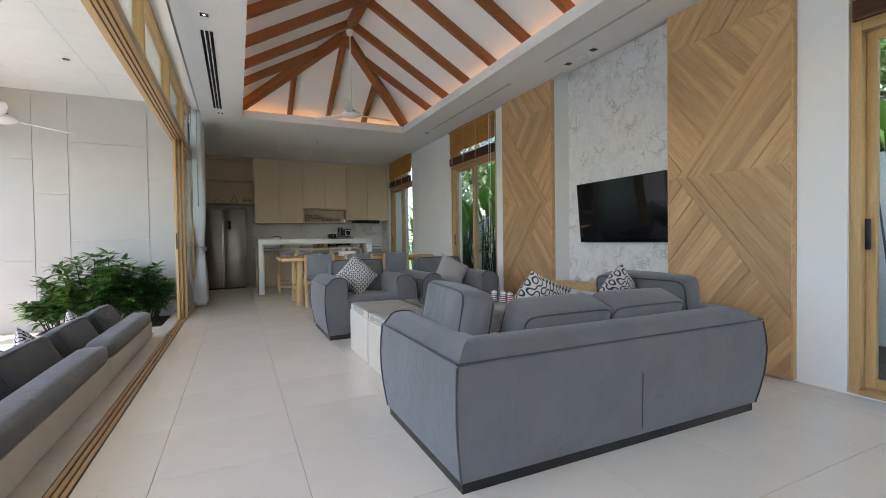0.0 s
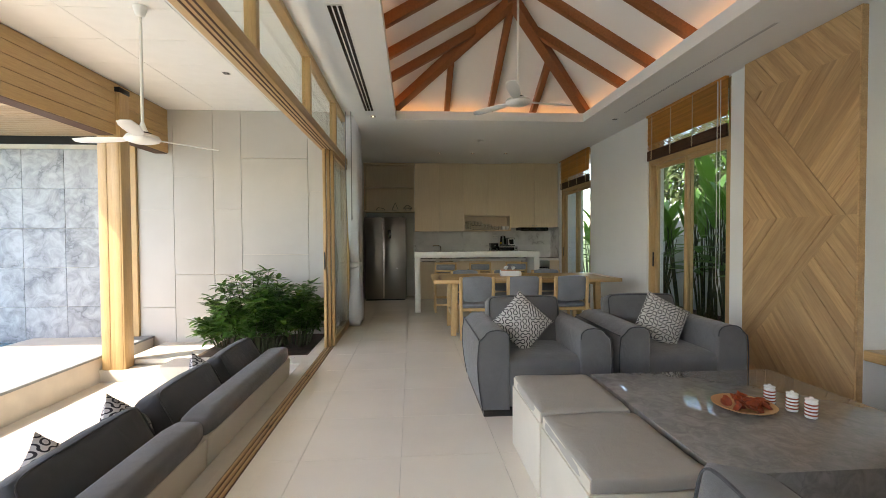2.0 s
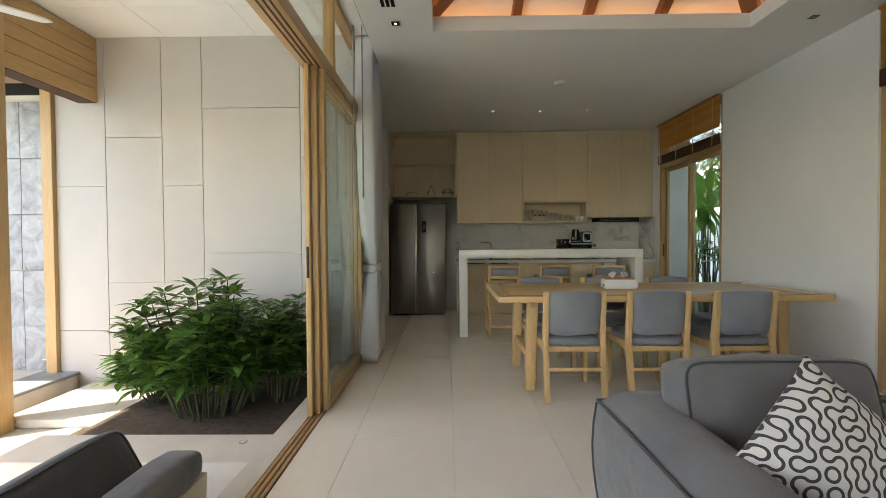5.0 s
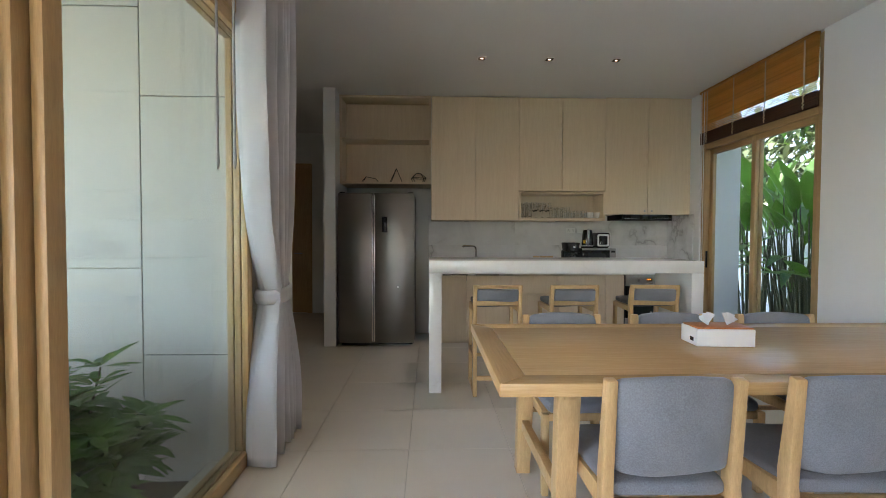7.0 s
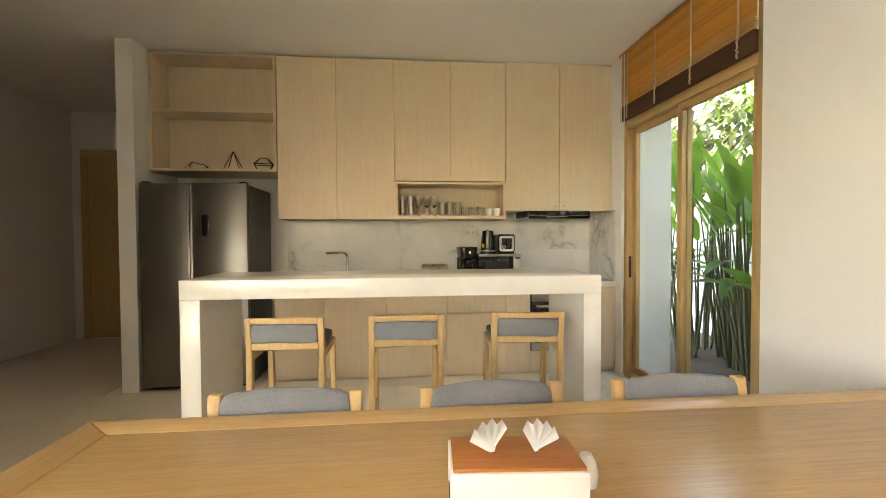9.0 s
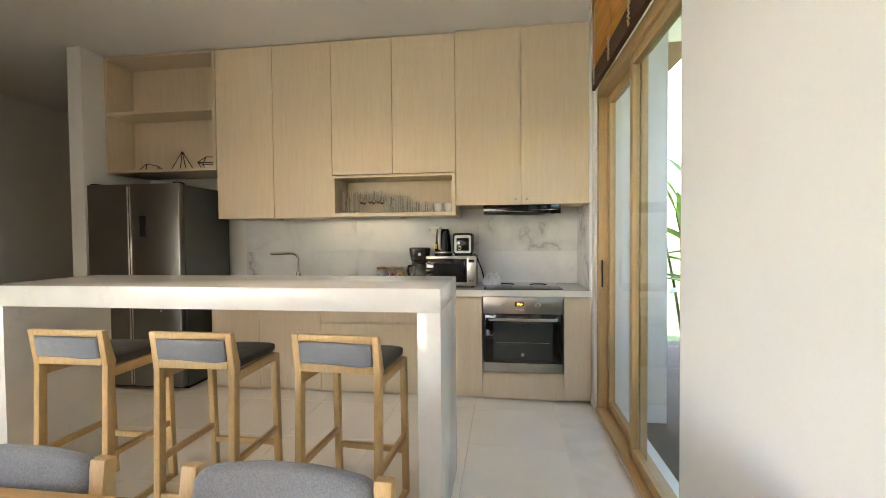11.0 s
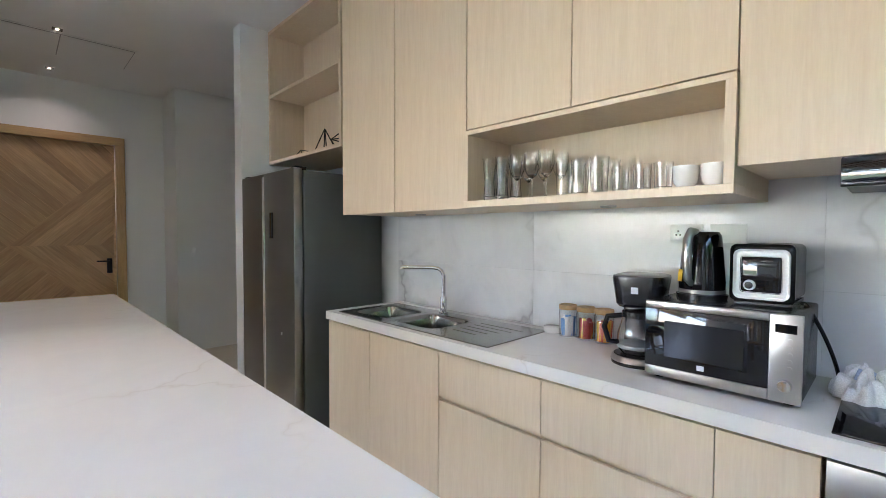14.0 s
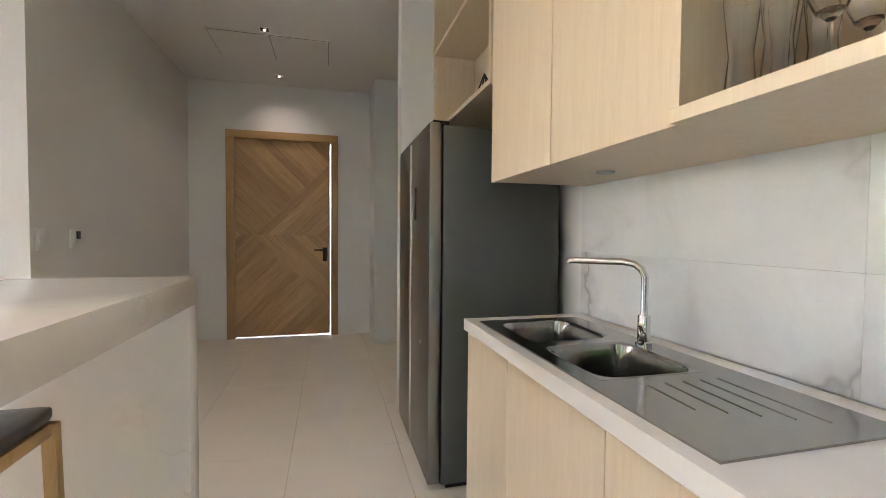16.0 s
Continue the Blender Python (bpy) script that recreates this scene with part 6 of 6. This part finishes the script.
for k, (rad, top, mat_) in enumerate(((0.072, 0.075, TOWEL), (0.05, 0.105, TOWEL), (0.028, 0.09, TOWELB))):
    # ruffled rings of cloth, one inside the other
    b = bmesh.new()
    rows = []
    for i in range(7):
        f = i / 6
        row = []
        for n in range(96):
            a = 2 * math.pi * n / 96
            r = rad * (1 + 0.08 * math.sin(3 * a + k)) + (0.007 + 0.007 * f) * math.sin((11 - 2 * k) * a + 0.9 * math.sin(2 * a + 3 * f)) - 0.016 * f * f
            row.append(b.verts.new((r * 1.05 * math.cos(a), r * 0.9 * math.sin(a), 0.004 + top * f * (0.78 + 0.22 * math.sin(4 * a + k)))))
        rows.append(row)
    for p, q in zip(rows, rows[1:]):
        for n in range(96):
            b.faces.new((p[n], p[(n + 1) % 96], q[(n + 1) % 96], q[n]))
    o = part("ruffle", b, mat_, tw)
    o.modifiers.new("t", "SOLIDIFY").thickness = 0.005
part_cord = thing("power_cord", (3.12, 11.62, 1.12), "black appliance cord hanging behind the microwave", "cord")
part("cable", tube([(-0.07 + 0.07 * math.sin(1.5 * f) - 0.02 * math.sin(4 * f), -0.05 + 0.17 * f * f, 0.055 + 0.04 * math.sin(3.1 * f) - 0.265 * f ** 1.6) for f in [i / 24 for i in range(25)]], 0.006, 8), BLACK, part_cord)
for x, n in ((2.64, 2), (2.79, 1)):
    o = thing("wall_socket", (x, 11.817, 1.40), "white double wall socket on the splashback" if n == 2 else "white blank switch plate on the splashback", "socket")
    part("plate", bx(-0.062, 0.062, -0.009, 0.0, -0.037, 0.037, 0.003), WPLAST, o)
    if n == 2:
        for s in (-1, 1):
            for dx, dz in ((-0.008, -0.006), (0.008, -0.006), (0, 0.01)):
                part("hole", merge(None, lathe([(0.0045, 0), (0.0045, 0.001), (0, 0.001)], seg=8), pose(s * 0.03 + dx, -0.009, dz, 90, 0, 0)), BLACK, o)

# ---- curtain ----
def curtain():
    th = thing("curtain", (-0.235, 8.5, 0.015), "grey curtain with pale lining gathered by a tie-back", "curtain")

    def sheet(mat_, name, x_off, amp, phase, folds, inset):
        b = bmesh.new()
        rows = []
        nz, n = 60, 150
        for i in range(nz + 1):
            z = 3.2 * i / nz
            if z >= 0.95:
                s_ = 1 - (1 - (z - 0.95) / 2.25) ** 4.5
                y0, y1 = 0.01 - 0.30 * s_, 0.19 + 0.095 * s_
            else:
                s_ = 1 - (z / 0.95) ** 2.2
                y0, y1 = 0.01 - 0.19 * s_, 0.19 + 0.175 * s_
            y0, y1 = y0 + inset, y1 - inset
            row = []
            for j in range(n + 1):
                u = j / n
                a = u * folds * 6.283 + phase + 0.5 * math.sin(u * 9 + phase) + 0.25 * noise.noise(Vector((u * 4, z * 0.8, phase)))
                swell = amp * (0.75 + 0.25 * math.sin(u * 21 + 1)) * (0.55 + 0.45 * s_)
                x = x_off + swell * math.sin(a) + 0.014 * noise.noise(Vector((u * 7, z * 1.5, phase)))
                row.append(b.verts.new((x, y0 + (y1 - y0) * u + 0.012 * math.cos(a), z)))
            rows.append(row)
        for p, q in zip(rows, rows[1:]):
            for j in range(n):
                f = b.faces.new((p[j], p[j + 1], q[j + 1], q[j]))
                f.smooth = True
        o = part(name, b, mat_, th)
        o.modifiers.new("t", "SOLIDIFY").thickness = 0.003
        return o

    sheet(CURTAIN, "drape", 0.02, 0.08, 0.0, 11, 0.0)
    sheet(SHEER, "lining", -0.035, 0.04, 1.0, 9, 0.02)
    b = bmesh.new()
    rows = []
    for k, z in enumerate((0.905, 0.935, 0.965, 0.99)):
        g = 0.006 * math.sin(k * 1.3)
        rows.append([b.verts.new((0.0 + (0.098 + g) * math.cos(a * 0.2618), 0.10 + (0.135 + g) * math.sin(a * 0.2618), z + 0.018 * math.sin(a * 0.2618))) for a in range(24)])
    for p, q in zip(rows, rows[1:]):
        for k in range(24):
            b.faces.new((p[k], p[(k + 1) % 24], q[(k + 1) % 24], q[k]))
    o = part("tie_back", b, CURTAIN, th, "grey tie-back band")
    o.modifiers.new("t", "SOLIDIFY").thickness = 0.008
    rod = plain("grey draw rod", (0.3, 0.3, 0.3), 0.4)
    for x in (-0.045, 0.035):
        part("draw_rod", tube([(x, -0.5, 3.19), (x, -0.5, 1.70), (x, -0.5, 1.64), (x, -0.5, 1.61)], [0.006, 0.007, 0.010, 0.005], 8), rod, th)
    return th


curtain()
rail = thing("curtain_rail", (-0.17, 2.7, 3.215), "grey aluminium curtain rail in the ceiling slot", "curtain rail")
part("channel", bx(-0.02, 0.02, -5.6, 5.75, 0.0, 0.005), INOX, rail)


# ---- ceiling fans and fittings ----
def fan(loc, drop, turn, label):
    f = thing("ceiling_fan", loc, label, "ceiling fan", turn, "ceiling fans")
    FANW = WPLAST
    part("canopy", lathe([(0.0, 0.0), (0.055, 0.0), (0.05, -0.03), (0.035, -0.075), (0.014, -0.09)], seg=24), FANW, f)
    part("rod", lathe([(0.0125, -0.08), (0.0125, -drop + 0.08)], seg=12), FANW, f)
    part("rod_cover", lathe([(0.013, -drop + 0.15), (0.03, -drop + 0.10), (0.05, -drop + 0.055)], seg=24), FANW, f)
    part("motor", lathe([(0.0, -drop + 0.055), (0.06, -drop + 0.055), (0.12, -drop + 0.035), (0.135, -drop + 0.01), (0.12, -drop - 0.012), (0.07, -drop - 0.028), (0.0, -drop - 0.03)], seg=32), FANW, f)
    part("gap_ring", lathe([(0.062, -drop + 0.054), (0.066, -drop + 0.062), (0.05, -drop + 0.066)], seg=24), DARK, f)
    for k in range(3):
        b = bmesh.new()
        prism([(0.13, -0.035), (0.24, -0.055), (0.50, -0.065), (0.62, -0.05), (0.65, -0.01), (0.62, 0.045), (0.45, 0.06), (0.24, 0.05), (0.13, 0.03)], "z", -0.004, 0.004, 0.003, bm=b)
        bmesh.ops.transform(b, matrix=pose(0, 0, -drop + 0.015, 0, 0, 120 * k) @ pose(0, 0, 0, 9, 0, 0), verts=b.verts)
        part("blade", b, FANW, f)
    return f


fan((1.82, 6.17, 3.985), 1.18, 10, "white three-blade ceiling fan on a long rod under the rafters")
fan((-1.60, 5.42, 3.324), 1.12, 50, "white three-blade ceiling fan on the terrace")


def downlight(x, y, z=3.05, lit=True, label="small square recessed downlight, lit"):
    d = thing("downlight", (x, y, z), label, "downlight", group="ceiling downlights")
    part("trim", bx(-0.042, 0.042, -0.042, 0.042, -0.004, 0.0, 0.001, 1), WPLAST, d)
    part("baffle", bx(-0.034, 0.034, -0.034, 0.034, -0.0055, -0.0042), BLACK, d, "black baffle")
    part("lens", lathe([(0.0, -0.0075), (0.011, -0.0075), (0.012, -0.0055)], 0, 0, 14), LAMP if lit else STEEL, d)
    return d


for x, y in ((1.225, 10.19), (1.89, 10.19), (2.55, 10.19), (0.15, 7.65), (0.123, 4.45), (-1.54, 10.08), (-2.72, 10.08)):
    downlight(x, y)
for x, y in ((3.58, 7.62), (3.82, 4.03), (3.81, 3.63)):
    downlight(x, y, lit=False, label="small square recessed downlight, switched off")
downlight(-1.5, 6.9, 3.324, False, "small square recessed downlight of the terrace ceiling")
for n, x, y, m in (("smoke_detector", 1.875, 9.07, "white round smoke detector on the ceiling"), ("ceiling_speaker", 3.84, 3.83, "white round ceiling sensor near the television")):
    o = thing(n, (x, y, 3.05), m, "smoke detector" if n[0] == "s" else "sensor")
    part("base", lathe([(0.0, 0.0), (0.06, 0.0), (0.062, -0.012), (0.05, -0.03), (0.0, -0.034)], seg=28), WPLAST, o)


def slot_vent(x, y0, y1, w, label):
    v = thing("air_vent", (x, y0, 3.05), label, "air vent", group="slot air vents")
    L = y1 - y0
    part("frame", bx(-w / 2, w / 2, 0, L, -0.005, 0.0, 0.001, 1), WPLAST, v)
    n = 3 if w > 0.1 else 2
    dark = BLACK if n == 3 else plain("grey vent gap", (0.30, 0.295, 0.29), 0.8)
    for k in range(n):
        x0 = -w / 2 + 0.012 + k * (w - 0.012) / n
        part("slot", bx(x0, x0 + (w - 0.012) / n - 0.012, 0.015, L - 0.015, -0.0065, -0.0052), dark, v)


slot_vent(0.125, 4.75, 7.40, 0.13, "long white slot air vent with black gaps")
slot_vent(0.125, 1.2, 3.9, 0.13, "long white slot air vent with black gaps")
slot_vent(3.53, 2.2, 4.1, 0.05, "thin white slot air vent beside the raised ceiling")
slot_vent(3.56, 4.8, 7.3, 0.05, "thin white slot air vent beside the raised ceiling")
ah = thing("ceiling_hatch", (-1.9, 10.09, 3.05), "white access hatch with two flaps in the hall ceiling", "access hatch")
part("frame", bx(-0.34, 0.28, -0.52, 0.55, -0.004, 0.0, 0.001, 1), WPLAST, ah)
# flush grey plate: the shade round the flaps is put into its colour
part("gap", bx(-0.322, 0.262, -0.502, 0.532, -0.006, -0.0045), plain("grey for hatch gap shade", (0.36, 0.355, 0.35), 0.9), ah, "grey plate standing in for shade round the flaps")
for y0, y1 in ((-0.495, 0.011), (0.019, 0.525)):
    part("flap", bx(-0.315, 0.255, y0, y1, -0.011, -0.0065, 0.001, 1), CEIL, ah)
for x, w, d, m in ((-0.333, 0.075, 0, "white light switch on the hall wall"), (-0.66, 0.06, 1, "white key-card switch with black slot on the hall wall")):
    o = thing("light_switch", (x, 9.051, 1.23), m, "switch")
    part("plate", bx(-w / 2, w / 2, 0.0, 0.012, -0.06, 0.06, 0.003), WPLAST, o)
    part("rocker", bx(-w / 4, w / 4, 0.012, 0.016, -0.03, 0.03, 0.002), WPLAST, o)
    if d:
        part("slot", bx(-w / 2 - 0.035, -w / 2, 0.0, 0.02, 0.0, 0.05, 0.002), BLACK, o)
o = thing("light_switch", (-2.499, 11.3, 1.18), "small white switch on the hall's corner wall", "switch")
part("plate", bx(0.0, 0.008, -0.02, 0.02, -0.035, 0.035, 0.003), WPLAST, o)

# ---- terrace sofa ----
for k, (y0, y1) in enumerate(((-1.75, 0.25), (0.27, 2.22), (2.24, 4.19), (4.21, 5.97))):
    s = thing("terrace_sofa", (-0.58, (y0 + y1) / 2, -0.43), "long terrace sofa with beige back panel and charcoal pads", "sofa", group="terrace sofas")
    h = (y1 - y0) / 2
    part("back_panel", prism([(-0.03, 0.0), (0.0, 0.0), (0.028, 0.60), (-0.03, 0.60)], "y", -h, h, 0.006), CREAM, s, "beige back panel")
    part("top_roll", soft_box(-0.17, 0.035, -h + 0.004, h - 0.004, 0.58, 0.73, 0.06, 0.008, 7, k), SOFA, s, "grey padded top roll")
    part("seat_base", bx(-0.88, -0.03, -h, h, 0.06, 0.25, 0.01), CREAM, s)
    part("plinth", bx(-0.84, -0.08, -h + 0.04, h - 0.04, 0.0, 0.06), BLACK, s)
    part("seat_pad", soft_box(-0.88, -0.16, -h + 0.01, h - 0.01, 0.25, 0.40, 0.04, 0.01, 7, k), DARKC, s)
    nb_ = 2
    for j in range(nb_):
        y = -h + (j + 0.5) * 2 * h / nb_ + 0.02
        box_cushion(s, "back_cushion", 2 * h / nb_ - 0.16, 0.46, 0.18, pose(-0.30, y, 0.60, 0, 0, 0) @ pose(0, 0, 0, 0, 62, 0) @ pose(0, 0, 0, 0, 0, 90), 11 + j + k, DARKC)
for x, y, r in ((-0.98, 5.05, 8), (-0.98, 3.6, -6), (-1.0, 2.1, 10), (-1.0, 4.12, 4)):
    tag_pillow(throw_pillow((x + 0.03, y, 0.205), 70, 90 + r, 0, MAZED, 0.42, x + y, 44), True)

# ---- floor tiles ----
P = 0.62


def tile_mesh(x0, x1):
    return as_mesh("tile", bx(x0, x1, -P / 2 + 0.001, P / 2 - 0.001, -0.011, 0.0, 0.001, 1), TILE)


FULL, CUT = tile_mesh(-P / 2 + 0.0009, P / 2 - 0.0009), tile_mesh(0.12, P / 2 - 0.0009)
for i in range(-1, 6):
    for j in range(-13, 15):
        x, y = 0.6 + P * (i - 0.5), 4.83 + P * (j + 0.5)
        if y < -3 or y > 13.8:
            continue
        o = new("tile", CUT if i == -1 and y < 8.3 else FULL)
        o.parent = floor
        o.location = (x, y, 0)
for i in range(-6, -1):
    for j in range(6, 15):
        o = new("tile", FULL)
        o.parent = hall_floor
        o.location = (0.6 + P * (i - 0.5), 4.83 + P * (j + 0.5), 0)
